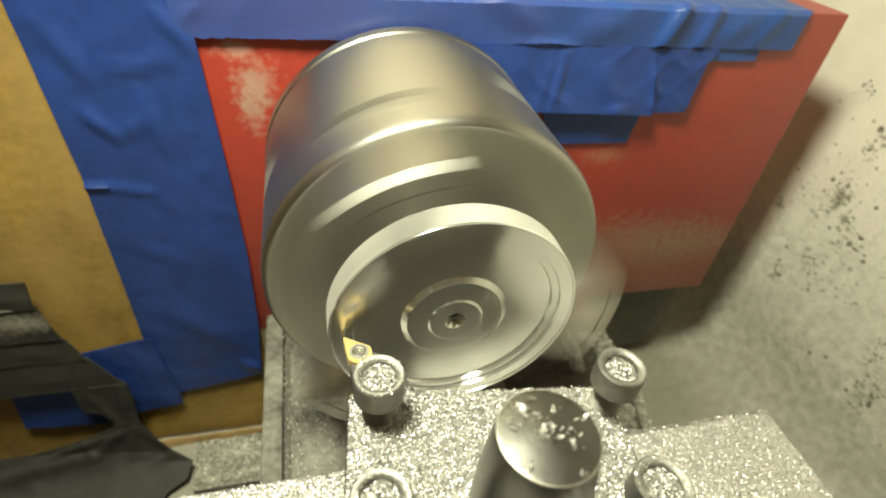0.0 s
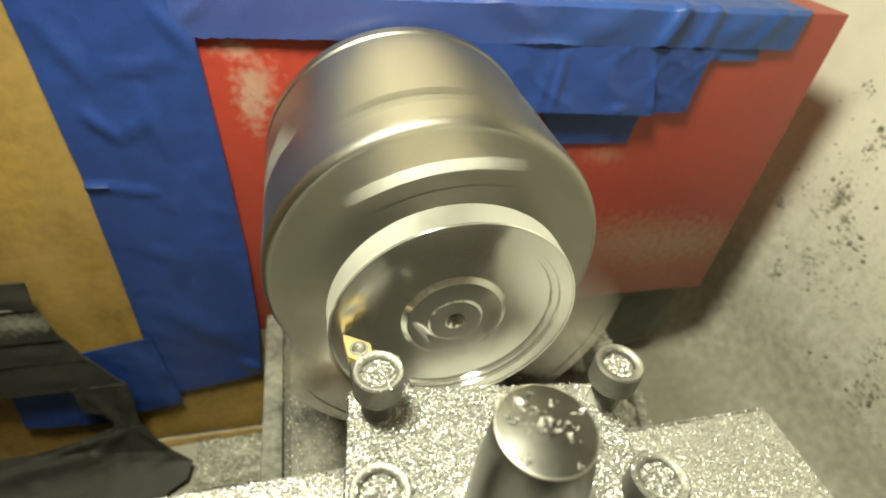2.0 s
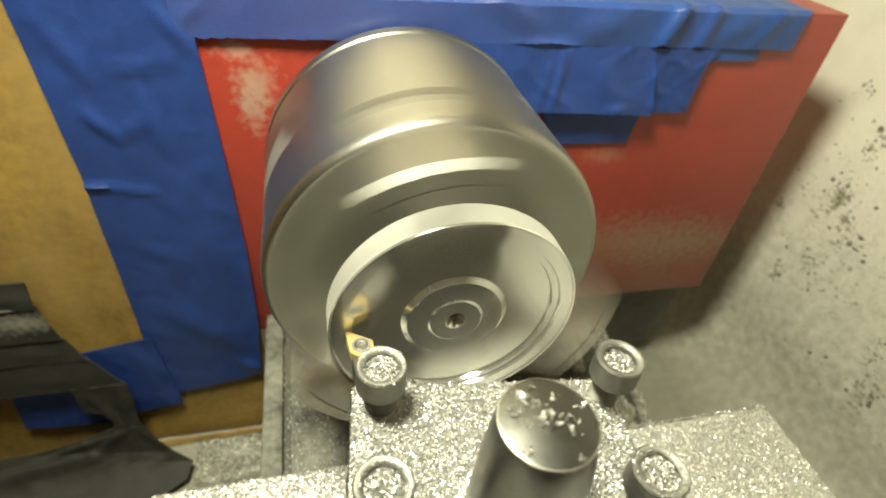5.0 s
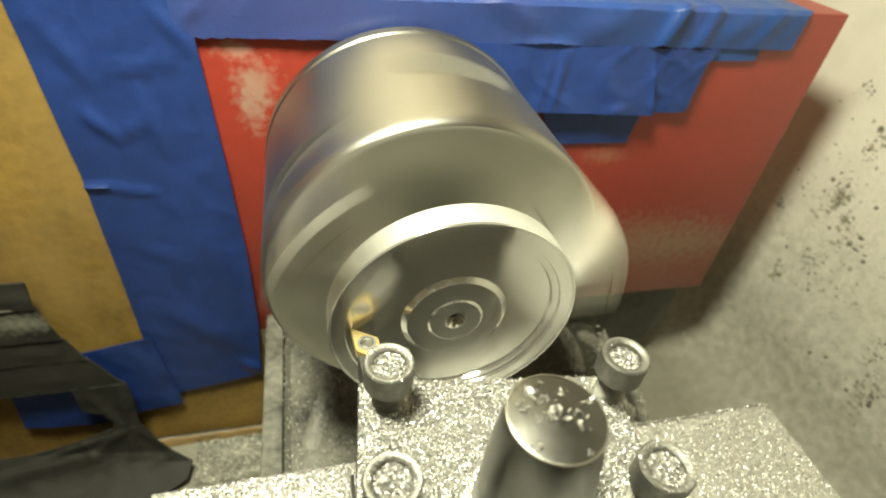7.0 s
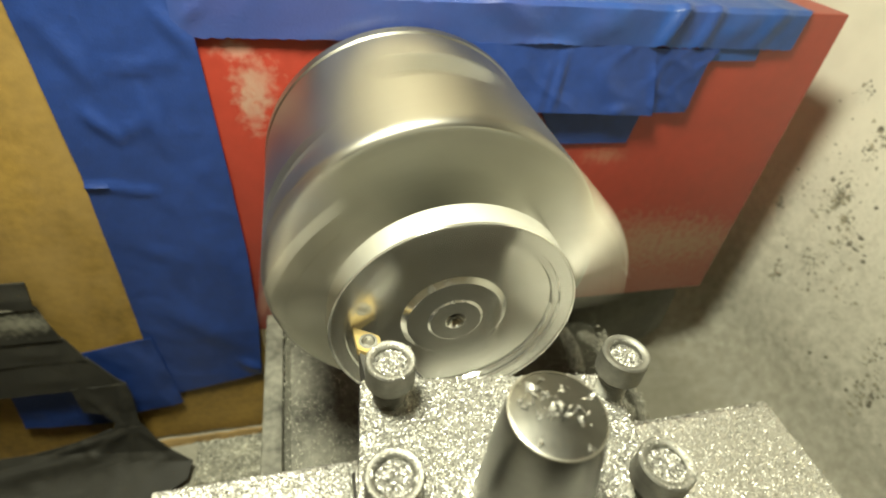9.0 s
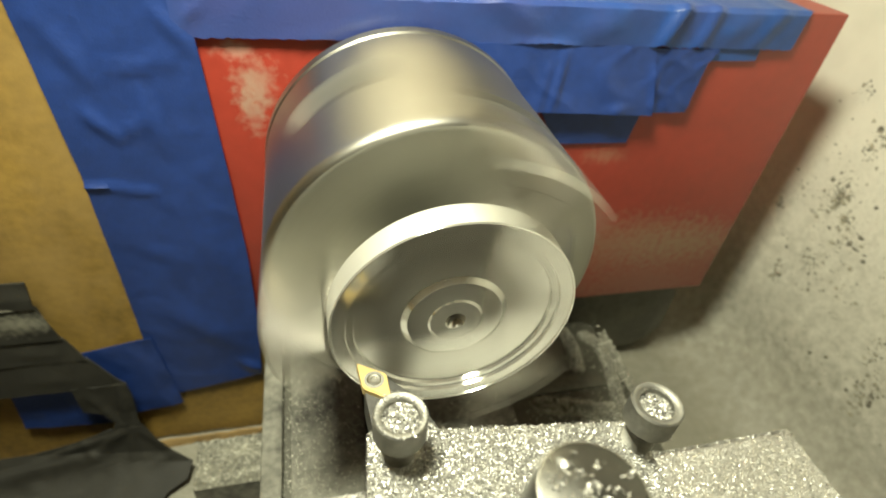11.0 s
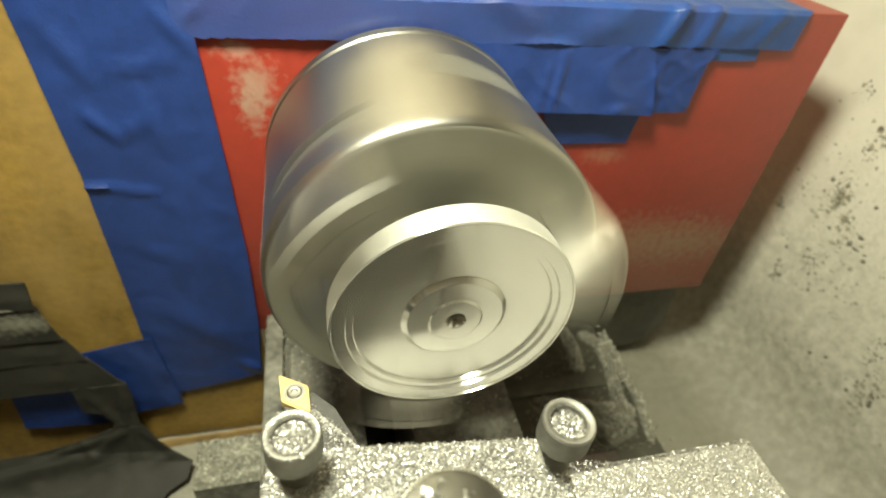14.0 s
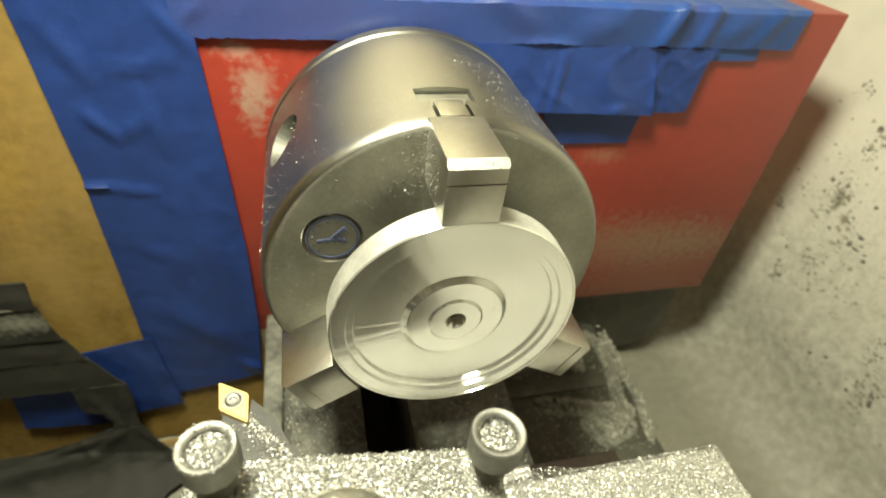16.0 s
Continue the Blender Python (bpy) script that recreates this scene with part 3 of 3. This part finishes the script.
def tool_post():
    p = thing("tool_post", POST, "dark steel tool post covered with bright chips, four socket screws", "tool post")
    p.rotation_euler.z = radians(TILT)
    part("block", boxed((-24.2, 22.0), (-34, 13.1), (-24.6, 30), 0.5), BLACK_STEEL, p)
    part("clamp_plate", boxed((-24.2, 22.0), (-34, 13.1), (26, 30.4), 0.4), BLACK_STEEL, p)
    body = turned([(0, 29), (8.6, 29), (8.3, 31), (7.7, 38), (7.2, 45), (6.5, 50.8), (6.14, 53.1), (6.05, 53.5), (5.85, 53.62), (5.6, 53.68), (1.0, 54.3), (0, 54.35)], 96, "Z")
    for v in body.verts:
        # the knob leans a little
        v.co.x += 1.3 * max(0, 53.0 - v.co.z) / 24
    knob = part("knob", moved(body, shift(-0.5, -9.4, 0)), KNOB_STEEL, p, "dark domed clamp knob", 40)
    part("knob_edge", moved(turned([(5.92, 53.6), (6.06, 53.4), (6.14, 53.5), (6.04, 53.68), (5.92, 53.7), (5.92, 53.6)], 96, "Z"), shift(-0.5, -9.4, 0)), JAW_STEEL, knob, "worn bright edge")
    for x, y, up in ((-19.2, 9.4, 0), (19.9, 9.4, 0.4), (18.6, -9.6, 0), (-19.2, -9.2, 0)):
        head = turned([(0, 0), (3.75, 0), (4.0, 0.3), (4.0, 0.7), (4.0, 4.4), (4.0, 4.7), (3.75, 5.0), (3.3, 5.0), (2.85, 4.75), (2.65, 4.5), (2.65, 2.0), (0, 2.0)], 96, "Z")
        for v in head.verts:
            if 0.5 < v.co.z < 4.6 and v.co.xy.length > 3.5 and int(round(math.atan2(v.co.y, v.co.x) / (2 * math.pi) * 96)) % 2:
                v.co.x, v.co.y = v.co.x * 0.965, v.co.y * 0.965
        bolt = part("socket_screw", moved(head, shift(x, y, 35.7 + up)), BOLT_STEEL, p, "knurled socket-head screw")
        thread = [(2.2, 29)]
        for i in range(11):
            thread += [(2.65, 29.4 + 0.62 * i), (2.65, 29.5 + 0.62 * i), (2.05, 29.8 + 0.62 * i)]
        part("thread", moved(turned(thread + [(2.2, 36)], 32, "Z"), shift(x, y, up)), BOLT_STEEL, bolt)
    return p


def cutting_tool():
    t = thing("cutting_tool", (-45.4, -30.9, 1), "steel lathe tool holder with a gold rhombic carbide insert", "lathe tool")

    def prism(corners, z0, z1, bevel):
        bm = bmesh.new()
        low = [bm.verts.new((x, y, z0)) for x, y in corners]
        top = [bm.verts.new((x, y, z1)) for x, y in corners]
        bm.faces.new(low[::-1])
        bm.faces.new(top)
        for i in range(len(corners)):
            j = (i + 1) % len(corners)
            bm.faces.new((low[i], low[j], top[j], top[i]))
        bmesh.ops.bevel(bm, geom=bm.edges[:], offset=bevel, segments=2, affect="EDGES")
        return bm
    rel = lambda pts: [(x + 45.4, y + 30.9) for x, y in pts]
    part("shank", prism(rel([(-47.4, -32.4), (-42.8, -35.6), (-42.4, -30.2), (-38.2, -34.6), (-34.6, -43), (-33.4, -60), (-46.5, -60), (-46.8, -40)]), -9, -1.3, 0.15), TOOL_STEEL, t, "chip-strewn steel shank", 30)
    ins = part("insert", prism(rel([(-48.3, -26.4), (-42.8, -29.8), (-42.6, -36.0), (-47.7, -32.6)]), -2.6, 0.0, 0.25), CARBIDE, t, "gold coated carbide insert", 30)
    part("seat_ring", moved(turned([(1.95, 0.03), (1.95, 0.12), (1.45, 0.12), (1.45, 0.03)], 32, "Z"), shift(0.05, -0.2, 0)), BOLT_STEEL, ins)
    part("insert_screw", moved(turned([(0, 0.02), (0.55, 0.02), (0.65, 0.3), (1.1, 0.35), (1.42, 0.1), (1.42, -1)], 32, "Z"), shift(0.05, -0.2, 0)), JAW_STEEL, ins, "steel star-socket screw")
    return t


def cross_slide():
    s = thing("cross_slide", (10, -60, -60), "steel cross slide heaped with bright aluminium chips", "cross slide")
    part("table", boxed((-60, 69.5), (-120, 25.5), (3, 14.6), 0.8), BLACK_STEEL, s)
    part("dovetail", boxed((-40, 60), (-60, 15), (-4, 3.2), 0.3), BLACK_STEEL, s)
    return s


def saddle():
    s = thing("carriage_saddle", (0, -60, -72), "cast-iron carriage saddle on the bed, covered with chips", "lathe carriage")
    part("wing", boxed((-78, 60), (-120, 38.7), (0.2, 7.6), 0.8), BLACK_STEEL, s)
    part("apron", boxed((-78, -55), (-120, 36), (-50, 0.4), 1), BLACK_STEEL, s)
    return s


TOOL_POST, TOOL, SLIDE, SADDLE = tool_post(), cutting_tool(), cross_slide(), saddle()
RIDERS = [TOOL_POST, TOOL, SLIDE]


# ---- chips ----
def on_post(x, y):
    """A place in the post's own space, in the world at the clip's end."""
    c, s = math.cos(radians(TILT)), math.sin(radians(TILT))
    return POST[0] + c * x - s * y, POST[1] + s * x + c * y


def chip_heaps():
    rng = random.Random(5)
    places = []
    for _ in range(44000):
        x, y = rng.uniform(-23.9, 21.6), rng.uniform(-22, 12.9)
        if math.hypot(x + 0.5, y + 9.4) < 8.5:
            continue
        near = min(math.hypot(x - a, y - b) for a, b in ((-19.2, 9.4), (19.9, 9.4), (18.6, -9.6), (-19.2, -9.2)))
        if near < 4.2 and rng.random() < 0.75:
            continue
        wx, wy = on_post(x, y)
        places.append((wx, wy, 10.55 + abs(rng.gauss(0, 0.28)), 1))
    top = heap("chips_on_post", flakes(places, 0.118, 2, 0.5, 0.8, 2.0, ((-23.9, 21.7), (-33, 12.9), 10.42, 0.24, on_post)), CHIP, "layer of bright aluminium chips on the tool post", "metal chips")
    places = []
    for x, y in ((-19.2, 9.4), (19.9, 9.4), (18.6, -9.6), (-19.2, -9.2)):
        for _ in range(260):
            a, r = rng.uniform(0, 6.28), rng.uniform(2.7, 4.0)
            wx, wy = on_post(x + r * math.cos(a), y + r * math.sin(a))
            places.append((wx, wy, -20 + 35.7 + 5.08, rng.uniform(0.2, 0.5)))
        for _ in range(1500):
            a, r = rng.uniform(0, 6.28), 2.6 * math.sqrt(rng.random())
            wx, wy = on_post(x + r * math.cos(a), y + r * math.sin(a))
            places.append((wx, wy, -20 + 34.3 + 5.2 + rng.uniform(0, 0.9) * (1.2 - r / 3), 0.5))
    clumps = [(-3.3, -5.6, 0.7, 12), (-5.2, -7.6, 0.6, 10), (-2.9, -7.2, 0.5, 6), (-1.7, -8.8, 0.8, 14), (0.6, -10.0, 0.7, 10), (0.4, -6.6, 0.4, 4), (3.2, -7.9, 0.5, 5), (-5.4, -12.3, 0.3, 4), (0.6, -14.4, 0.2, 3), (-3.5, -9.8, 0.4, 3), (-1.2, -10.4, 0.7, 6), (-1.0, -8.5, 2.6, 10)]
    for cx, cy, wide, many in clumps:
        for _ in range(many):
            wx, wy = POST[0] + rng.gauss(cx, wide), POST[1] + rng.gauss(cy, wide * 0.8)
            r = math.hypot(wx - on_post(-0.5, -9.4)[0], wy - on_post(-0.5, -9.4)[1])
            if r < 5.8:
                places.append((wx, wy, -20 + 54.5 - 0.65 * r / 6, rng.uniform(0.7, 1.5)))
    for k in range(14):
        # one long splinter
        places.append((POST[0] - 2.6 + 0.14 * k, POST[1] - 8.9 + 0.01 * k, -20 + 54.45, 0.6))
    sock = heap("chips_on_screws", flakes(places, 0.25, 3, 0.6, 0.7, 1.5), CHIP, "bright chips packed in the screw sockets and on the knob", "metal chips")
    places = []
    for _ in range(46000):
        x, y = rng.uniform(-40, 79.3), rng.uniform(-110, -34.7)
        if x < 0 and y < -52 and x > -44:
            continue
        places.append((x, y, -45.35 + abs(rng.gauss(0, 0.5)), 1))
    for _ in range(4200):
        x, f = rng.uniform(-10, 79), rng.random() ** 2
        clump = max(0, 1 - abs(x - 26) / 12)
        places.append((x, -34.45 + 0.5 * rng.random() + clump * rng.uniform(0, 3), -45.3 - 9 * f * rng.random() - 2.5 * clump * rng.random(), 1))
    slide = heap("chips_on_slide", flakes(places, 0.155, 4, 0.5, 0.8, 1.8, ((-49, 79.2), (-115, -34.8), -45.38, 0.38, lambda x, y: (x, y))), CHIP, "thick layer of bright chips on the cross slide", "metal chips")
    places = []
    for _ in range(1300):
        t, s = rng.random(), rng.random()
        if rng.random() < 0.35:
            x, y = -42.0 + 7.0 * t, -34.6 - 8.6 * t
        else:
            x, y = -43.0 + 8.0 * t + rng.uniform(-3.4, 0.0) * s, -34 - 9.0 * t + rng.uniform(-3, 2.5) * s
        places.append((x, y, -0.2, 1))
    tool = heap("chips_on_tool", flakes(places, 0.13, 6, 0.6, 0.6, 1.2), CHIP, "fine bright chips on the tool shank", "metal chips")
    places = [(rng.uniform(-77.6, 20), rng.uniform(-60, -21.5), -64.1 + abs(rng.gauss(0, 0.4)), 1) for _ in range(16000)]
    sad = heap("chips_on_saddle", flakes(places, 0.22, 7, 0.6, 0.7, 1.3, ((-77.7, 30), (-60, -21.4), -64.38, 0.4, lambda x, y: (x, y))), CHIP, "layer of bright chips on the carriage saddle", "metal chips")
    places = [(rng.uniform(-50, -18), rng.uniform(-40, 58), -73.4 + abs(rng.gauss(0, 0.2)), rng.uniform(0.4, 1.0)) for _ in range(3600)]
    places += [(rng.uniform(-1, 34), rng.uniform(-40, 58), -71.9 + abs(rng.gauss(0, 0.15)), rng.uniform(0.5, 1.2)) for _ in range(900)]
    heap("chips_on_bed", flakes(places, 0.26, 8, 0.5, 0.5, 1.3), DUST_CHIP, "fine dull chips strewn over the bed", "metal chips")
    paths = [((84.4, 56.4), (85, 47.4), (82, 34.6)), ((93.5, 53.3), (98.2, 47.3), (98.1, 35.4), (93.8, 20.5), (93, 14.8)), ((58.4, 19.8), (70.2, 17.1), (81.5, 13.3), (93.8, 11.3)), ((75.7, 7.5), (79.8, 0.8), (90.7, 5.5)), ((86, 9), (88, 4)), ((103, 52), (103, 33), (102, 15), (98, -2))]
    legs = [(Vector(a), Vector(b), w) for path, w in zip(paths, (3.0, 2.9, 4.0, 4.3, 4.6, 1.6)) for a, b in zip(path, path[1:])]

    def pile(x, y):
        best = 0
        for a, b, w in legs:
            f = min(1, max(0, (Vector((x, y)) - a).dot(b - a) / (b - a).length_squared))
            best = max(best, 1 - ((Vector((x, y)) - a.lerp(b, f)).length / w) ** 2)
        q = Vector((x * 0.35, y * 0.35, 0))
        return 3.4 * best * (0.7 + 0.9 * noise.noise(q)) + 1.5 * best * noise.noise(q * 2.6)

    def foot(x, y):
        rim = min(x + 79.5, -51.2 - x, y - 13.4, 33.1 - y)
        q = Vector((x * 0.28, y * 0.28, 7))
        return min(1, max(0, rim) * 0.6) * (1.6 + 1.6 * noise.noise(q) + 0.9 * noise.noise(q * 2.7))

    swarf = mound((50, 104), (-6, 62), -100.0, 0.8, pile)
    heap("swarf_pile", swarf, SWARF, "grey swarf packed in curved ridges on the motor cover", "metal chips")
    heap("swarf_on_foot", mound((-79.8, -50.8), (13.2, 33.3), -112.1, 0.7, foot), SWARF, "grey lumpy swarf heaped on the cast foot", "metal chips")
    places = []
    while len(places) < 11000:
        x, y = rng.uniform(50, 104), rng.uniform(-6, 62)
        h = pile(x, y)
        if h > 0.15 or rng.random() < 0.05:
            places.append((x, y, -99.85 + max(0, h), rng.uniform(0.4, 1.5)))
    for _ in range(2600):
        x, y = rng.uniform(-79.5, -51), rng.uniform(13.4, 33.0)
        places.append((x, y, -112.0 + max(0, foot(x, y)), rng.uniform(0.5, 1.6)))
    heap("loose_swarf", flakes(places, 0.30, 9, 0.5, 0.8, 1.1), DUST_CHIP, "fine grey chips lying on the swarf", "metal chips")
    return [top, sock, slide, tool], sad


CHIPS, SADDLE_CHIPS = chip_heaps()


def wall_specks():
    rng = random.Random(11)
    verts, faces = [], []
    spots = [(57, -28, 3.5, 5, 9), (56, -27, 1.6, 2.5, 6), (48, -33, 2, 3, 3), (43, -41, 2, 3.5, 4), (51.5, -60, 2.5, 3, 4), (61.5, -76, 1.6, 4, 3), (74, 15, 3, 3, 2), (57, -1, 2.2, 4, 4), (-4, -88, 2.6, 5, 6), (4.5, -71, 2, 4, 3), (-6, -104, 3, 5, 3), (80, -47, 1.4, 1.2, 2), (41, -60, 14, 20, 6), (55, -25, 14, 22, 8), (0, -85, 12, 14, 6), (20, -55, 22, 30, 4)]
    bag = [q for q in spots for _ in range(q[4])]
    for _ in range(1700):
        y, z, a, b, _w = rng.choice(bag)
        y, z = rng.gauss(y, a), rng.gauss(z, b)
        if z < -107:
            continue
        r = min(1.0, 0.22 * math.exp(rng.gauss(0, 0.75)))
        k = len(verts)
        n = rng.randint(5, 7)
        for i in range(n):
            an = 6.28 * i / n
            q = r * rng.uniform(0.5, 1.4)
            verts.append((199.97, y + q * math.cos(an) * 1.2, z + q * math.sin(an)))
        verts.append((199.97 - r * 0.4, y, z))
        faces += [(k + i, k + (i + 1) % n, k + n) for i in range(n)]
    me = bpy.data.meshes.new("scratch")
    me.from_pydata([Vector(v) * K for v in verts], [], faces)
    heap("wall_specks", me, SPECK, "black oily swarf specks stuck on the splash guard", "metal chips")


wall_specks()


# ---- chips thrown off by the tool ----
# each: when and where it is seen in flight, after how many thirtieths of a second, its size
THROWN = [(0.5, (-14, 10, 45), 4, 0.94), (1.5, (-9.2, -26.8, 18.9), 2, 1.44), (2.0, (-10, -25, 6), 2, 1.08), (2.5, (52, -8, 9), 4, 0.94), (2.5, (-51.9, -21.6, -1.1), 3, 0.86),
          (3.0, (-32.7, -17.4, 6.0), 2, 0.94), (3.0, (39.0, -28.0, 10.5), 4, 0.94), (3.5, (-28, -44, 25), 3, 1.08), (3.5, (0, -47, 23), 3, 1.01), (3.5, (-65.0, -16.5, -31.6), 4, 1.44),
          (6.5, (-63.6, -22.1, -4.2), 3, 1.44), (6.5, (-31.3, -7.0, 25.6), 3, 1.08), (6.5, (-28.4, -34.5, 11.0), 2, 1.3), (6.5, (46, -6, 8), 4, 1.01), (7.0, (-30.4, -40.5, 6.8), 2, 1.3),
          (7.5, (-35.1, -35.8, 62.6), 4, 2.1), (7.5, (36.5, -8.5, 30.1), 4, 1.15), (7.5, (34.6, -35.5, 13.0), 4, 1.3), (7.5, (65.7, -40.7, 21.8), 5, 1.15), (8.0, (-19.1, -30.5, 18.9), 2, 1.44),
          (8.0, (20.3, -35.9, 12.2), 3, 1.3), (8.5, (50, -3, 14), 4, 0.86), (9.0, (39, -15, 11), 4, 0.86)]


def thrown_chips():
    made = []
    for i, (t, at, steps, size) in enumerate(THROWN):
        rng = random.Random(50 + i)
        bm = bmesh.new()
        rows = []
        for j in range(13):
            a = j * rng.uniform(0.45, 0.6)
            r = size * (0.7 + 0.05 * j)
            rows.append([bm.verts.new((r * math.cos(a), r * math.sin(a), 0.16 * j * size + w)) for w in (0, 0.45 * size)])
        for a, b in zip(rows, rows[1:]):
            bm.faces.new((a[0], a[1], b[1], b[0]))
        bmesh.ops.solidify(bm, geom=bm.faces[:], thickness=0.06)
        chip = part("metal_chip", bm, FLUNG, None, "", 40)
        tagged(chip, "small bright curled aluminium chip thrown off the disc", "metal chip", "chips thrown by the tool")
        made.append(chip)
    return made


THROWN_CHIPS = thrown_chips()

# ---- what moves ----
SLIDE_X = [(0.0, 23.64), (4.2, 23.64), (4.7, 23.7), (5.7, 25.4), (6.4, 25.46), (7.5, 25.46), (8.4, 25.6), (9.1, 25.8), (11.2, 25.8), (11.3, 25.4), (16.0, 0.0)]
SLIDE_Y = [(0.0, 7.94), (1.0, 8.37), (2.0, 8.72), (3.0, 9.1), (4.2, 9.4), (6.5, 9.85), (7.5, 10.15), (8.6, 10.4), (9.05, 10.45), (9.2, 10.1), (11.1, 0.05), (11.3, 0.0), (16.0, 0.0)]
# the chuck's turn at set times, in degrees, within a third of a turn
PHASES = [(0.0, -22), (0.5, 9), (1.0, 31), (1.5, 22), (2.0, -10), (2.5, -30), (3.0, -35), (3.5, -47), (4.0, 47), (6.5, -40), (7.0, -52), (7.5, 53), (8.0, 50), (8.5, -14), (9.0, 62),
          (11.5, 48), (12.0, 42), (12.5, 30), (13.0, -1), (13.5, -31), (14.0, -45), (14.5, -56), (15.0, 60), (15.1, 35), (15.2, -65), (15.3, 18)]
STOP = [(15.3, 258), (15.4, 130), (15.5, 48), (15.6, 4), (15.7, 0), (16.0, 0)]


def along(rows, t):
    for (a, va), (b, vb) in zip(rows, rows[1:]):
        if t <= b:
            return va + (vb - va) * (t - a) / (b - a)
    return rows[-1][1]


def chuck_turn():
    """Degrees turned at every thirtieth of a second: about 80 a step at speed, then a quick stop."""
    marks = list(STOP)
    for t, want in PHASES[-2::-1]:
        speed = 78 if t < 15.0 else (51 if t < 15.1 else 70)
        guess = marks[0][1] + speed * FPS * (marks[0][0] - t)
        marks.insert(0, (t, want + 120 * round((guess - want) / 120)))
    return [(f / FPS, along(marks, f / FPS)) for f in range(int(16 * FPS) + 1)]


def chip_flight(i, t, at, steps):
    """A chip lies on the bed, leaves the tool, falls in an arc and comes to lie on the tray."""
    rng = random.Random(90 + i)
    rest, tip = Vector((4 + 2.3 * (i % 12), 38 + 3 * (i // 12), -70.5)), Vector((-22, -20, 1))
    fall = Vector((0, 0, -7850))
    lag = steps / FPS
    start = t - lag + 1 / FPS
    speed = (Vector(at) - tip) / lag - 0.5 * fall * lag
    axis = Vector((rng.gauss(0, 1), rng.gauss(0, 1), rng.gauss(0, 1))).normalized()
    rows = [(0.0, Matrix.Translation(rest * K)), (start - 2 / FPS, Matrix.Translation(rest * K)), (start - 1 / FPS, Matrix.Translation(tip * K))]
    place, k = tip, 0
    while k < 24 and place.z > -146 and abs(place.x) < 192 and (place.y < 52 or place.z > 52):
        k += 1
        s = k / FPS
        place = tip + speed * s + 0.5 * fall * s * s
        rows.append((start - 1 / FPS + s, Matrix.Translation(place * K) @ Matrix.Rotation(radians(38 * k), 4, axis)))
    last = Matrix.Rotation(radians(38 * k), 4, axis)
    end = Vector((min(190, max(-190, place.x)), min(48, place.y), -148.5))
    rows.append((rows[-1][0] + 6 / FPS, Matrix.Translation(end * K) @ last))
    rows.append((16.0, Matrix.Translation(end * K) @ last))
    return rows


def motions():
    for i, (chip, (t, at, steps, size)) in enumerate(zip(THROWN_CHIPS, THROWN)):
        walk(chip, chip_flight(i, t, at, steps))
    turn = [(t, pose(0, 0, 0, 0, a, 0)) for t, a in chuck_turn()]
    walk(CHUCK, turn)
    walk(DISC, [(t, Matrix.Translation(DISC_AT) @ m) for t, m in turn])
    for ob in (CHUCK, DISC):
        # an even turn from step to step
        keys = ob.animation_data
        for curve in keys.action.layers[0].strips[0].channelbag(keys.action_slot).fcurves:
            for key in curve.keyframe_points:
                key.interpolation = "LINEAR"
    times = [i / 10 for i in range(161)]
    for ob in RIDERS + CHIPS:
        base = ob.matrix_basis.copy()
        walk(ob, [(t, Matrix.Translation((along(SLIDE_X, t) * K, along(SLIDE_Y, t) * K, 0)) @ base) for t in times])
    for ob in (SADDLE, SADDLE_CHIPS):
        base = ob.matrix_basis.copy()
        walk(ob, [(t, Matrix.Translation((0, along(SLIDE_Y, t) * K, 0)) @ base) for t in times])


motions()
